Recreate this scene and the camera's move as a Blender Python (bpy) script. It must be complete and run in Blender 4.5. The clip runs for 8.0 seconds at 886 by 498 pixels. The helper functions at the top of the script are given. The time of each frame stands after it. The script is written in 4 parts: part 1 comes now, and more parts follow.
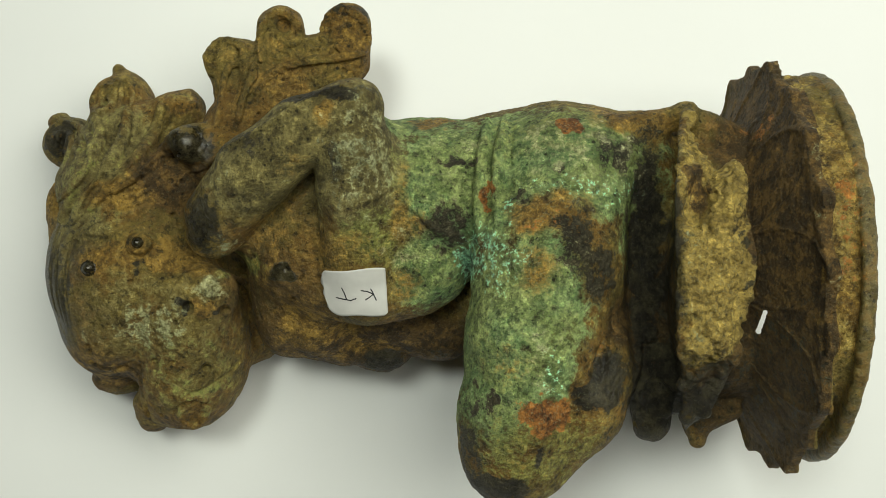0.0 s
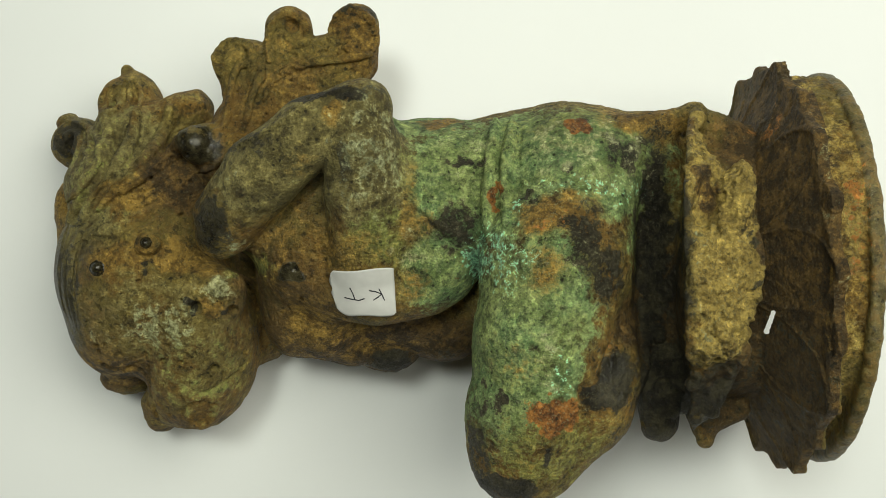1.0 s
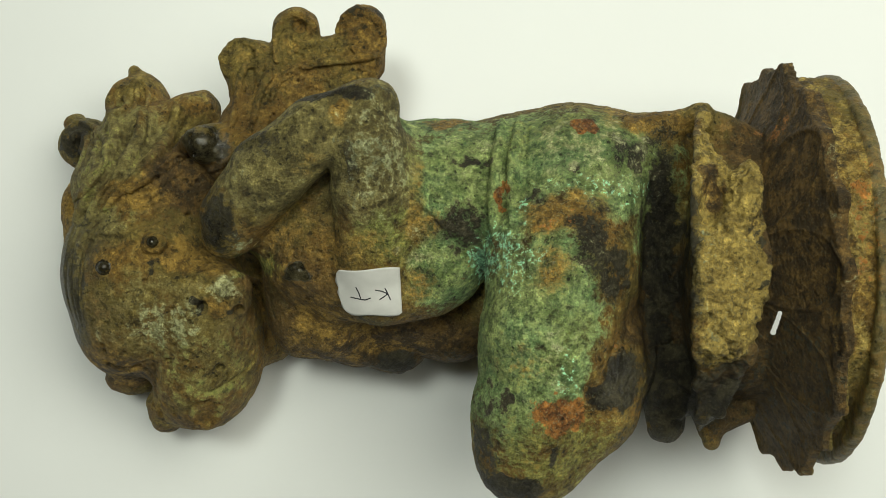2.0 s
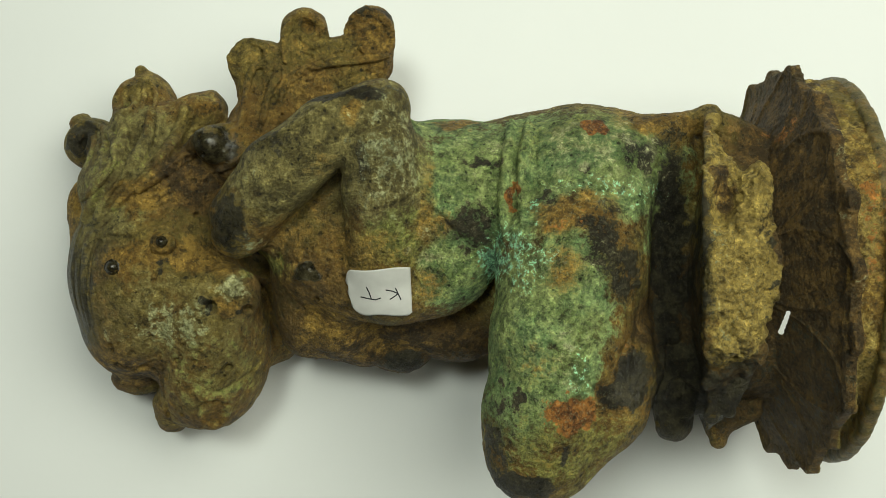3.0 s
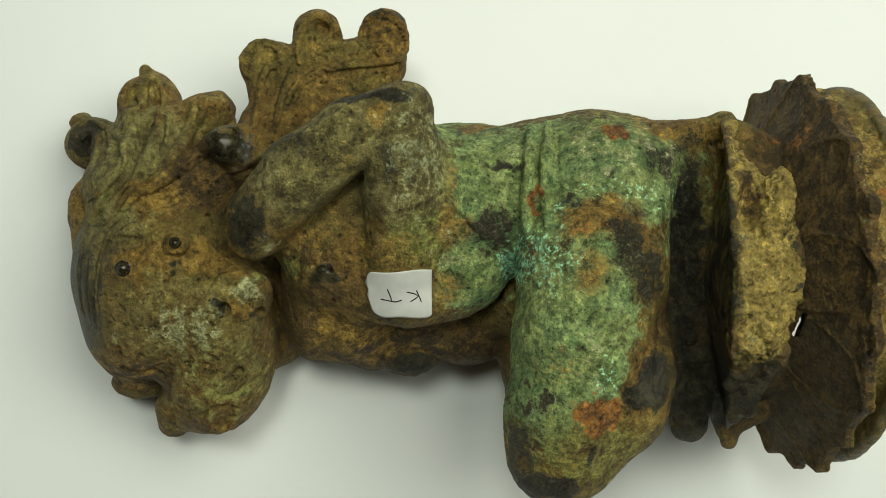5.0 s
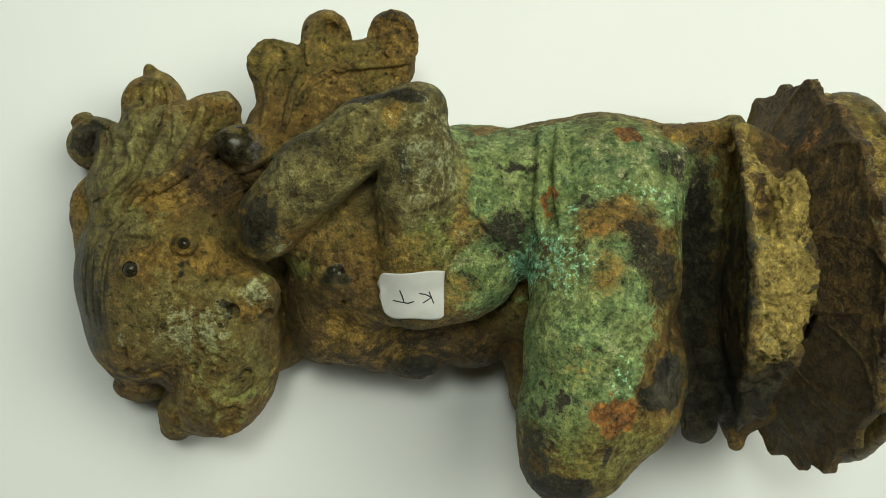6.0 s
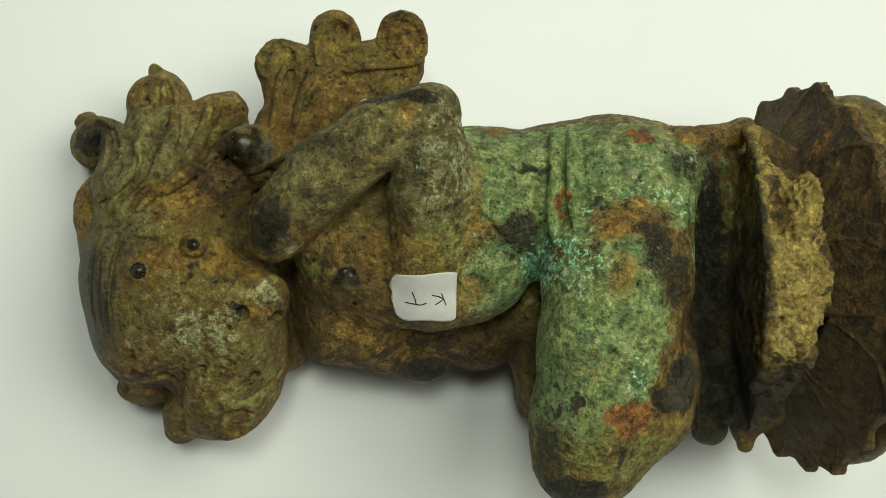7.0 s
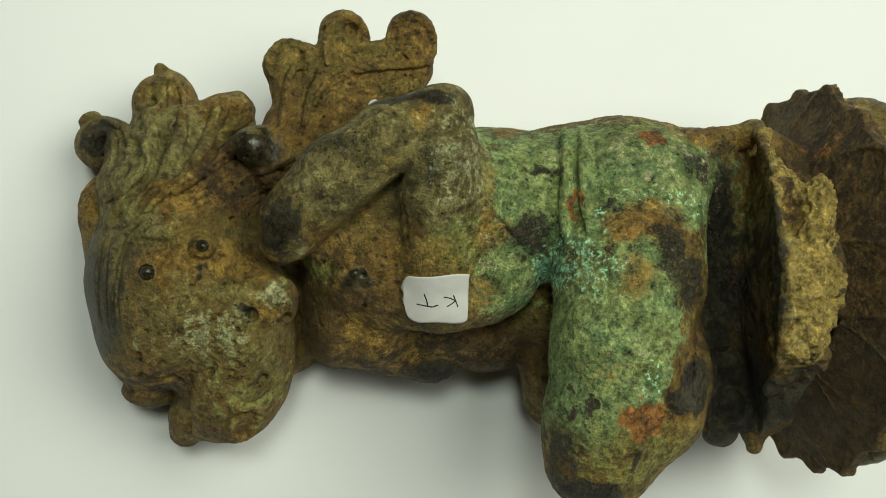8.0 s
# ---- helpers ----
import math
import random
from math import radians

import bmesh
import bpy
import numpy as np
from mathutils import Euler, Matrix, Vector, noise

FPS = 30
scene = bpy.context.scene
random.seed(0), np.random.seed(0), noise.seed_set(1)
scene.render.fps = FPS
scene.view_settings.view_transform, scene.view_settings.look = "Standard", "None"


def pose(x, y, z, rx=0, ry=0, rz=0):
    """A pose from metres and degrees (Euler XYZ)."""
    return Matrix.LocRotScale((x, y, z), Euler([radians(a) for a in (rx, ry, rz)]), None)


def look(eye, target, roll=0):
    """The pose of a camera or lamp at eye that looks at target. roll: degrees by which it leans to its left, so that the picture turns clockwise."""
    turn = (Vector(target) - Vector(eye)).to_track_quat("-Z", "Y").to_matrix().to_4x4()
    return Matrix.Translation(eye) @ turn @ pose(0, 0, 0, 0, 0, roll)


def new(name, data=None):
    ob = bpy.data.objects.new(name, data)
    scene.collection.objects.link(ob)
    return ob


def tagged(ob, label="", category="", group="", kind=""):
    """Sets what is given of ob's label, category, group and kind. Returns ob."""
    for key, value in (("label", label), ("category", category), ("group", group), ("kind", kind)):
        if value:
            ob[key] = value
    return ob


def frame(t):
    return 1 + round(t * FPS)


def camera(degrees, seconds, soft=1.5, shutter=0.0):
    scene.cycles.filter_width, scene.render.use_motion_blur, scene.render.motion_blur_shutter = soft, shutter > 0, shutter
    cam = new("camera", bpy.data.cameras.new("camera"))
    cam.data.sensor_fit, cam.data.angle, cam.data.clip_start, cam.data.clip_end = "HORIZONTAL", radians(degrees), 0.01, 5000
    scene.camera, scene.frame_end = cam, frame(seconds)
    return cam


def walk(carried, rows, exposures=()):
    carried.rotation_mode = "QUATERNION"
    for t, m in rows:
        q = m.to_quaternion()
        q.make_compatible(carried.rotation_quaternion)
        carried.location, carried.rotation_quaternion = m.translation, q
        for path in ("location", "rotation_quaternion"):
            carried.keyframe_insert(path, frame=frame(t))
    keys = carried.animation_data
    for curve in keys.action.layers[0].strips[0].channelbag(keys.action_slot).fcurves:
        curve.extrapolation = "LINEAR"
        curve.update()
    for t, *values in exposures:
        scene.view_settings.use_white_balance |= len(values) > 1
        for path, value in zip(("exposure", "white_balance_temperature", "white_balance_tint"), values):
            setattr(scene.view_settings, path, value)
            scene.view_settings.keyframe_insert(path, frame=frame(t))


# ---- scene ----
cam = camera(39.7, 8.0, 0.7)
METRES, EYE, TILT, LEAN, TURN = 0.078, 0.367, -90.0, 0.0, 0.0
ROWS = [
    (0.0, 0.0, 0.0, 0.0, 0.0, 0.0, -0.0),
    (0.5, -0.0092, -0.0023, -0.0001, 0.05, 0.01, -0.0),
    (1.0, -0.0157, -0.0057, -0.0056, 0.15, 0.09, -0.03),
    (1.5, -0.0104, -0.0039, -0.045, 0.42, 0.67, -0.2),
    (3.0, -0.1204, -0.0235, -0.0524, -0.63, 0.77, -0.31),
    (3.5, -0.2076, -0.0386, -0.058, -1.69, 0.85, -0.37),
    (4.0, -0.3128, -0.0381, -0.0615, -2.97, 0.94, -0.43),
    (4.5, -0.3947, -0.0306, -0.0648, -3.94, 1.03, -0.47),
    (6.0, -0.6674, 0.009, -0.1115, -7.16, 1.8, -0.68),
    (6.5, -0.7434, 0.0263, -0.117, -8.0, 1.92, -0.71),
    (7.0, -0.8072, 0.0452, -0.1178, -8.7, 1.97, -0.72),
    (7.5, -0.8703, 0.0637, -0.1174, -9.38, 2.0, -0.73),
    (8.0, -0.9247, 0.084, -0.1147, -9.96, 2.0, -0.74),
]
walk(cam, [(t, pose(0, 0, EYE, TILT, LEAN, TURN) @ pose(METRES * x, METRES * y, METRES * z, 90 + pitch, roll, yaw)) for t, x, y, z, yaw, pitch, roll in ROWS],
     exposures=((0.0, -0.02, 6500, 10), (1.5, -0.03, 6500, 10), (3.0, -0.08, 6500, 6), (8.0, -0.10, 6500, 6)))

# ---- light: two ceiling panels above and beyond the table, in an unseen grey room added for bounce ----
def area_lamp(name, place, target, sx, sy, watts, colour):
    data = bpy.data.lights.new(name, "AREA")
    data.shape, data.size, data.size_y, data.energy, data.color = "RECTANGLE", sx, sy, watts, colour
    ob = new(name, data)
    ob.matrix_world = look(place, target)
    return ob


area_lamp("ceiling_lamp", (0.50, 0.32, 1.02), (0.50, 0.32, 0.0), 0.92, 0.76, 12.3, (0.985, 1.0, 0.87))
area_lamp("ceiling_lamp", (-0.22, 0.32, 1.38), (0.0, 0.0, 0.0), 0.26, 0.26, 7.1, (0.94, 1.0, 0.89))
world = bpy.data.worlds.new("world")
world.use_nodes = True
world.node_tree.nodes["Background"].inputs[1].default_value = 0.0
scene.world = world


# ---- materials ----
def material(name):
    m = bpy.data.materials.new(name)
    m.use_nodes = True
    nt = m.node_tree
    return m, nt, nt.nodes["Principled BSDF"]


def node(nt, kind, **values):
    n = nt.nodes.new(kind)
    for key, value in values.items():
        n.inputs[key].default_value = value
    return n


def noise_of(nt, scale, detail=4.0, rough=0.6, coords=None):
    n = node(nt, "ShaderNodeTexNoise", Scale=scale, Detail=detail, Roughness=rough)
    nt.links.new((coords or coordinates(nt)), n.inputs["Vector"])
    return n.outputs[0]


def coordinates(nt):
    return nt.nodes.new("ShaderNodeTexCoord").outputs["Object"]


def calc(nt, op, a, b=None):
    n = nt.nodes.new("ShaderNodeMath")
    n.operation = op
    for i, v in enumerate((a, b)):
        if v is None:
            continue
        if isinstance(v, (int, float)):
            n.inputs[i].default_value = v
        else:
            nt.links.new(v, n.inputs[i])
    return n.outputs[0]


def band(nt, value, lo, hi):
    n = nt.nodes.new("ShaderNodeMapRange")
    n.interpolation_type = "SMOOTHSTEP"
    n.inputs["From Min"].default_value, n.inputs["From Max"].default_value = lo, hi
    nt.links.new(value, n.inputs["Value"])
    return n.outputs[0]


def blend(nt, fac, a, b):
    n = nt.nodes.new("ShaderNodeMix")
    n.data_type = "RGBA"
    nt.links.new(fac, n.inputs["Factor"])
    for socket, v in (("A", a), ("B", b)):
        place = [i for i in n.inputs if i.name == socket and i.type == "RGBA"][0]
        if isinstance(v, tuple):
            place.default_value = (*v, 1)
        else:
            nt.links.new(v, place)
    return [o for o in n.outputs if o.type == "RGBA"][0]


def relief(nt, bsdf, height, strength, distance):
    b = node(nt, "ShaderNodeBump", Strength=strength, Distance=distance)
    nt.links.new(height, b.inputs["Height"])
    nt.links.new(b.outputs[0], bsdf.inputs["Normal"])


def paint_material(name, colour, rough=0.6, vary=0.03, scale=30.0, bump=0.1):
    m, nt, bsdf = material(name)
    dark = tuple(c * (1 - vary * 2) for c in colour)
    f = noise_of(nt, scale, 5.0)
    nt.links.new(blend(nt, band(nt, f, 0.3, 0.7), dark, colour), bsdf.inputs["Base Color"])
    bsdf.inputs["Roughness"].default_value = rough
    relief(nt, bsdf, noise_of(nt, scale * 40, 3.0), bump, 0.0004)
    return m


def bronze_material():
    """Excavated bronze: olive brown metal under layers of verdigris, earth, rust and exposed dark patches, with shade
    painted into the hollows.
    The layers' whereabouts come with the mesh; grain and edges come from noise."""
    m, nt, bsdf = material("excavated_bronze")
    co = coordinates(nt)
    wide = noise_of(nt, 70.0, 5.0, 0.6, co)
    mid = noise_of(nt, 230.0, 8.0, 0.72, co)
    fine = noise_of(nt, 820.0, 6.0, 0.75, co)
    speck = noise_of(nt, 1900.0, 4.0, 0.7, co)
    grit = noise_of(nt, 420.0, 8.0, 0.82, co)
    # corrosion crystals: small uneven cells, each of its own tone
    bent = nt.nodes.new("ShaderNodeVectorMath")
    bent.operation = "SCALE"
    colours = node(nt, "ShaderNodeTexNoise", Scale=330.0, Detail=4.0, Roughness=0.6)
    nt.links.new(co, colours.inputs["Vector"])
    nt.links.new(colours.outputs["Color"], bent.inputs[0])
    bent.inputs["Scale"].default_value = 0.0042
    moved = nt.nodes.new("ShaderNodeVectorMath")
    nt.links.new(co, moved.inputs[0])
    nt.links.new(bent.outputs[0], moved.inputs[1])
    crystal = node(nt, "ShaderNodeTexVoronoi", Scale=720.0)
    nt.links.new(moved.outputs[0], crystal.inputs["Vector"])
    split = nt.nodes.new("ShaderNodeSeparateColor")
    nt.links.new(crystal.outputs["Color"], split.inputs[0])
    cell = split.outputs[0]
    a = nt.nodes.new("ShaderNodeAttribute")
    a.attribute_name = "patina_shade_a"
    b = nt.nodes.new("ShaderNodeAttribute")
    b.attribute_name = "patina_b"
    sa = nt.nodes.new("ShaderNodeSeparateColor")
    sb = nt.nodes.new("ShaderNodeSeparateColor")
    nt.links.new(a.outputs["Color"], sa.inputs[0])
    nt.links.new(b.outputs["Color"], sb.inputs[0])
    teal, ochre, dark = sa.outputs
    turq, pale, crust = sb.outputs
    rust, brown = a.outputs["Alpha"], b.outputs["Alpha"]
    c = nt.nodes.new("ShaderNodeAttribute")
    c.attribute_name = "patina_c"
    sc = nt.nodes.new("ShaderNodeSeparateColor")
    nt.links.new(c.outputs["Color"], sc.inputs[0])
    speckle, lime, grey = sc.outputs
    shine = c.outputs["Alpha"]

    def layer(mask, amount=2.6, lo=0.42, hi=0.56, grain=None):
        """Where the layer lies: its mask, broken up by grain at two scales."""
        broken = calc(nt, "ADD", calc(nt, "MULTIPLY", calc(nt, "SUBTRACT", grain or mid, 0.5), amount), calc(nt, "MULTIPLY", calc(nt, "SUBTRACT", fine, 0.5), amount * 0.5))
        inside = band(nt, mask, 0.02, 0.20)
        return calc(nt, "MULTIPLY", inside, band(nt, calc(nt, "ADD", calc(nt, "MULTIPLY", mask, 0.9), broken), lo, hi))

    grains = calc(nt, "ADD", calc(nt, "MULTIPLY", fine, 0.70), calc(nt, "MULTIPLY", calc(nt, "ADD", 0.38, calc(nt, "MULTIPLY", cell, 0.24)), 0.30))

    def two(grain, a, b, lo=0.38, hi=0.62):
        return blend(nt, band(nt, grain, lo, hi), a, b)

    bare_shade = layer(dark, 2.4, 0.38, 0.64)
    col = two(wide, (0.165, 0.092, 0.016), (0.142, 0.104, 0.022), 0.42, 0.56)
    col = blend(nt, calc(nt, "MULTIPLY", band(nt, mid, 0.47, 0.62), 0.75), col, (0.295, 0.212, 0.052))
    col = blend(nt, calc(nt, "MULTIPLY", band(nt, mid, 0.46, 0.36), 0.8), col, (0.046, 0.033, 0.007))
    col = blend(nt, layer(grey, 2.0, 0.25, 0.70), col, two(mid, (0.084, 0.068, 0.020), (0.240, 0.200, 0.066), 0.40, 0.60))
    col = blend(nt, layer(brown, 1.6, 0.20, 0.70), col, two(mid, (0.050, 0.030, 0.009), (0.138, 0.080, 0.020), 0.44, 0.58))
    col = blend(nt, layer(teal, 1.8, 0.24, 0.64), col, two(mid, (0.086, 0.152, 0.052), (0.245, 0.330, 0.120), 0.39, 0.60))
    col = blend(nt, calc(nt, "MULTIPLY", layer(teal, 3.0, 0.58, 1.02, wide), 0.5), col, two(mid, (0.140, 0.160, 0.038), (0.320, 0.345, 0.105), 0.42, 0.58))
    col = blend(nt, layer(lime, 2.2, 0.28, 0.70), col, two(mid, (0.076, 0.090, 0.018), (0.222, 0.230, 0.056), 0.38, 0.60))
    col = blend(nt, layer(ochre, 2.0, 0.20, 0.84), col, two(mid, (0.128, 0.074, 0.013), (0.282, 0.174, 0.034), 0.44, 0.56))
    col = blend(nt, layer(crust, 1.5, 0.22, 0.60), col, two(mid, (0.215, 0.152, 0.036), (0.365, 0.266, 0.066), 0.38, 0.62))
    # near-black for exposed metal and for the shade painted into recesses
    col = blend(nt, bare_shade, col, two(mid, (0.012, 0.010, 0.006), (0.048, 0.041, 0.021), 0.42, 0.62))
    col = blend(nt, calc(nt, "MULTIPLY", layer(pale, 2.8, 0.50, 0.86), 0.72), col, two(fine, (0.175, 0.185, 0.070), (0.370, 0.380, 0.205)))
    col = blend(nt, layer(rust, 2.4), col, two(mid, (0.110, 0.042, 0.010), (0.310, 0.130, 0.026), 0.40, 0.58))
    col = blend(nt, layer(turq, 3.0, 0.46, 0.60, fine), col, two(fine, (0.050, 0.200, 0.108), (0.320, 0.590, 0.360)))
    # light and dark grains, strong where the patina is coarse
    swing = calc(nt, "ADD", 0.58, calc(nt, "MULTIPLY", speckle, 0.36))
    tone = calc(nt, "ADD", 1.17, calc(nt, "MULTIPLY", calc(nt, "SUBTRACT", band(nt, grains, 0.40, 0.60), 0.5), swing))
    flake = noise_of(nt, 390.0, 7.0, 0.72, co)
    tone = calc(nt, "MULTIPLY", tone, calc(nt, "SUBTRACT", calc(nt, "ADD", 1.0, calc(nt, "MULTIPLY", band(nt, flake, 0.565, 0.60), 0.55)), calc(nt, "MULTIPLY", band(nt, flake, 0.435, 0.40), 0.50)))
    shade = nt.nodes.new("ShaderNodeVectorMath")
    shade.operation = "SCALE"
    nt.links.new(col, shade.inputs[0])
    nt.links.new(tone, shade.inputs["Scale"])
    col = shade.outputs[0]
    # dark grains and small dark pits, fewer on the loose earth
    loose = calc(nt, "SUBTRACT", 1.0, calc(nt, "MULTIPLY", crust, 0.75))
    col = blend(nt, calc(nt, "MULTIPLY", calc(nt, "MULTIPLY", band(nt, grit, 0.565, 0.605), 0.62), loose), col, (0.021, 0.018, 0.006))
    col = blend(nt, calc(nt, "MULTIPLY", calc(nt, "MULTIPLY", band(nt, speck, 0.56, 0.63), calc(nt, "ADD", 0.35, calc(nt, "MULTIPLY", speckle, 0.65))), calc(nt, "SUBTRACT", 0.45, calc(nt, "MULTIPLY", bare_shade, 0.22))), col, (0.360, 0.370, 0.215))
    v = node(nt, "ShaderNodeTexVoronoi", Scale=430.0)
    nt.links.new(co, v.inputs["Vector"])
    pit = calc(nt, "MULTIPLY", band(nt, calc(nt, "ADD", v.outputs["Distance"], calc(nt, "MULTIPLY", mid, 1.1)), 0.66, 0.58), calc(nt, "MULTIPLY", loose, 0.8))
    col = blend(nt, pit, col, (0.014, 0.013, 0.005))
    nt.links.new(col, bsdf.inputs["Base Color"])
    nt.links.new(calc(nt, "SUBTRACT", calc(nt, "SUBTRACT", 0.66, calc(nt, "MULTIPLY", bare_shade, 0.14)), calc(nt, "MULTIPLY", shine, 0.34)), bsdf.inputs["Roughness"])
    nt.links.new(calc(nt, "MULTIPLY", bare_shade, 0.10), bsdf.inputs["Metallic"])
    bsdf.inputs["Specular IOR Level"].default_value = 0.42
    h = calc(nt, "ADD", calc(nt, "MULTIPLY", mid, 1.0), calc(nt, "MULTIPLY", fine, 0.8))
    h = calc(nt, "ADD", h, calc(nt, "MULTIPLY", speck, 0.22))
    h = calc(nt, "SUBTRACT", h, calc(nt, "MULTIPLY", pit, 0.5))
    h = calc(nt, "SUBTRACT", h, calc(nt, "MULTIPLY", crystal.outputs["Distance"], 0.42))
    bump = node(nt, "ShaderNodeBump", Distance=0.0012)
    nt.links.new(h, bump.inputs["Height"])
    nt.links.new(calc(nt, "SUBTRACT", 0.95, calc(nt, "MULTIPLY", shine, 0.8)), bump.inputs["Strength"])
    nt.links.new(bump.outputs[0], bsdf.inputs["Normal"])
    return m


BRONZE = bronze_material()
WHITE_TOP = paint_material("white_laminate", (0.80, 0.81, 0.79), 0.42, 0.012, 9.0, 0.05)
WALL = paint_material("grey_wall_paint", (0.22, 0.21, 0.185), 0.8, 0.02, 3.0, 0.15)
FLOOR = paint_material("grey_floor_tile", (0.25, 0.24, 0.22), 0.5, 0.05, 4.0, 0.1)
PAPER = paint_material("white_sticker_paper", (0.66, 0.65, 0.61), 0.7, 0.05, 160.0, 0.3)
INK = paint_material("black_pen_ink", (0.020, 0.020, 0.024), 0.6, 0.1, 900.0, 0.1)


# ---- the room and the table ----
def part(name, bm, mat, parent=None, label=""):
    me = bpy.data.meshes.new(name)
    bm.to_mesh(me)
    bm.free()
    me.materials.append(mat)
    ob = new(name, me)
    if parent is not None:
        ob.parent = parent
    if label:
        tagged(ob, label)
    return ob


def block(x0, y0, z0, x1, y1, z1, bevel=0.0):
    bm = bmesh.new()
    bmesh.ops.create_cube(bm, size=1.0)
    for v in bm.verts:
        v.co = Vector((x0 + (v.co.x + 0.5) * (x1 - x0), y0 + (v.co.y + 0.5) * (y1 - y0), z0 + (v.co.z + 0.5) * (z1 - z0)))
    if bevel:
        bmesh.ops.bevel(bm, geom=list(bm.edges), offset=bevel, segments=3, profile=0.5, affect="EDGES")
    return bm


GROUND = -0.745
tagged(part("floor", block(-2.0, -2.0, GROUND - 0.1, 2.0, 2.0, GROUND), FLOOR), "plain grey floor of the room", "floor", kind="structure")
# unseen ceiling and walls, added for bounced light; their grey keeps the fill low
tagged(part("ceiling", block(-2.0, -2.0, 1.65, 2.0, 2.0, 1.75), WALL), "unseen plain grey ceiling, added to set the bounced light", "ceiling", kind="structure")
tagged(part("wall_north", block(-2.0, 2.0, GROUND, 2.0, 2.1, 1.65), WALL), "unseen plain grey wall, added to set the bounced light", "wall", kind="structure")
tagged(part("wall_south", block(-2.0, -2.1, GROUND, 2.0, -2.0, 1.65), WALL), "unseen plain grey wall, added to set the bounced light", "wall", kind="structure")
tagged(part("wall_east", block(2.0, -2.1, GROUND, 2.1, 2.1, 1.65), WALL), "unseen plain grey wall, added to set the bounced light", "wall", kind="structure")
tagged(part("wall_west", block(-2.1, -2.1, GROUND, -2.0, 2.1, 1.65), WALL), "unseen plain grey wall, added to set the bounced light", "wall", kind="structure")

table = tagged(new("table"), "smooth white laminate table carrying the bronze statue", "table")
table.location = (0, 0, GROUND)
part("tabletop", block(-0.70, -0.40, -GROUND - 0.03, 0.70, 0.40, -GROUND, 0.003), WHITE_TOP, table)
for sx in (-0.64, 0.64):
    for sy in (-0.34, 0.34):
        part("leg", block(sx - 0.025, sy - 0.025, 0, sx + 0.025, sy + 0.025, -GROUND - 0.03, 0.003), WHITE_TOP, table)


# ---- sculpting: a solid of blended forms, in millimetres ----
STEP = 0.37
LOW = np.array((-116.0, -66.0, -3.0))
HIGH = np.array((110.0, 70.0, 110.0))
COUNT = np.ceil((HIGH - LOW) / STEP).astype(int) + 1
solid = np.full(COUNT, 9.0, dtype=np.float32)


def region(lo, hi):
    i0 = np.clip(np.floor((np.array(lo) - LOW) / STEP).astype(int), 0, COUNT - 1)
    i1 = np.clip(np.ceil((np.array(hi) - LOW) / STEP).astype(int) + 1, 1, COUNT)
    cut = tuple(slice(a, b) for a, b in zip(i0, i1))
    axes = [(LOW[n] + STEP * np.arange(i0[n], i1[n])).astype(np.float32) for n in range(3)]
    return cut, axes[0][:, None, None], axes[1][None, :, None], axes[2][None, None, :]


def join(cut, d, k, remove=False):
    """Blends the form d into the solid, or out of it, over about k."""
    s = solid[cut]
    if remove:
        h = np.clip(0.5 - 0.5 * (s + d) / k, 0, 1)
        solid[cut] = s * (1 - h) - d * h + k * h * (1 - h)
    else:
        h = np.clip(0.5 + 0.5 * (s - d) / k, 0, 1)
        solid[cut] = s * (1 - h) + d * h - k * h * (1 - h)


def ell(c, r, turn=(0, 0, 0), k=3.0, remove=False):
    """An ellipsoid at c with half axes r, turned by degrees."""
    reach = max(r) + k + 3
    cut, x, y, z = region([a - reach for a in c], [a + reach for a in c])
    m = np.array(Euler([radians(a) for a in turn]).to_matrix()).T
    p = [m[n][0] * (x - c[0]) + m[n][1] * (y - c[1]) + m[n][2] * (z - c[2]) for n in range(3)]
    k0 = np.sqrt(sum((p[n] / r[n]) ** 2 for n in range(3)))
    k1 = np.sqrt(sum((p[n] / r[n] ** 2) ** 2 for n in range(3))) + 1e-6
    join(cut, k0 * (k0 - 1) / k1, k, remove)


def rod(a, b, ra, rb, k=3.0, remove=False):
    """A rounded rod from a to b that tapers from ra to rb."""
    reach = max(ra, rb) + k + 3
    cut, x, y, z = region([min(p, q) - reach for p, q in zip(a, b)], [max(p, q) + reach for p, q in zip(a, b)])
    w = [q - p for p, q in zip(a, b)]
    t = np.clip(((x - a[0]) * w[0] + (y - a[1]) * w[1] + (z - a[2]) * w[2]) / sum(v * v for v in w), 0, 1)
    d = np.sqrt((x - a[0] - t * w[0]) ** 2 + (y - a[1] - t * w[1]) ** 2 + (z - a[2] - t * w[2]) ** 2)
    join(cut, d - (ra + (rb - ra) * t), k, remove)


def limb(points, radii, k=3.0, remove=False):
    for n in range(len(points) - 1):
        rod(points[n], points[n + 1], radii[n], radii[n + 1], k, remove)


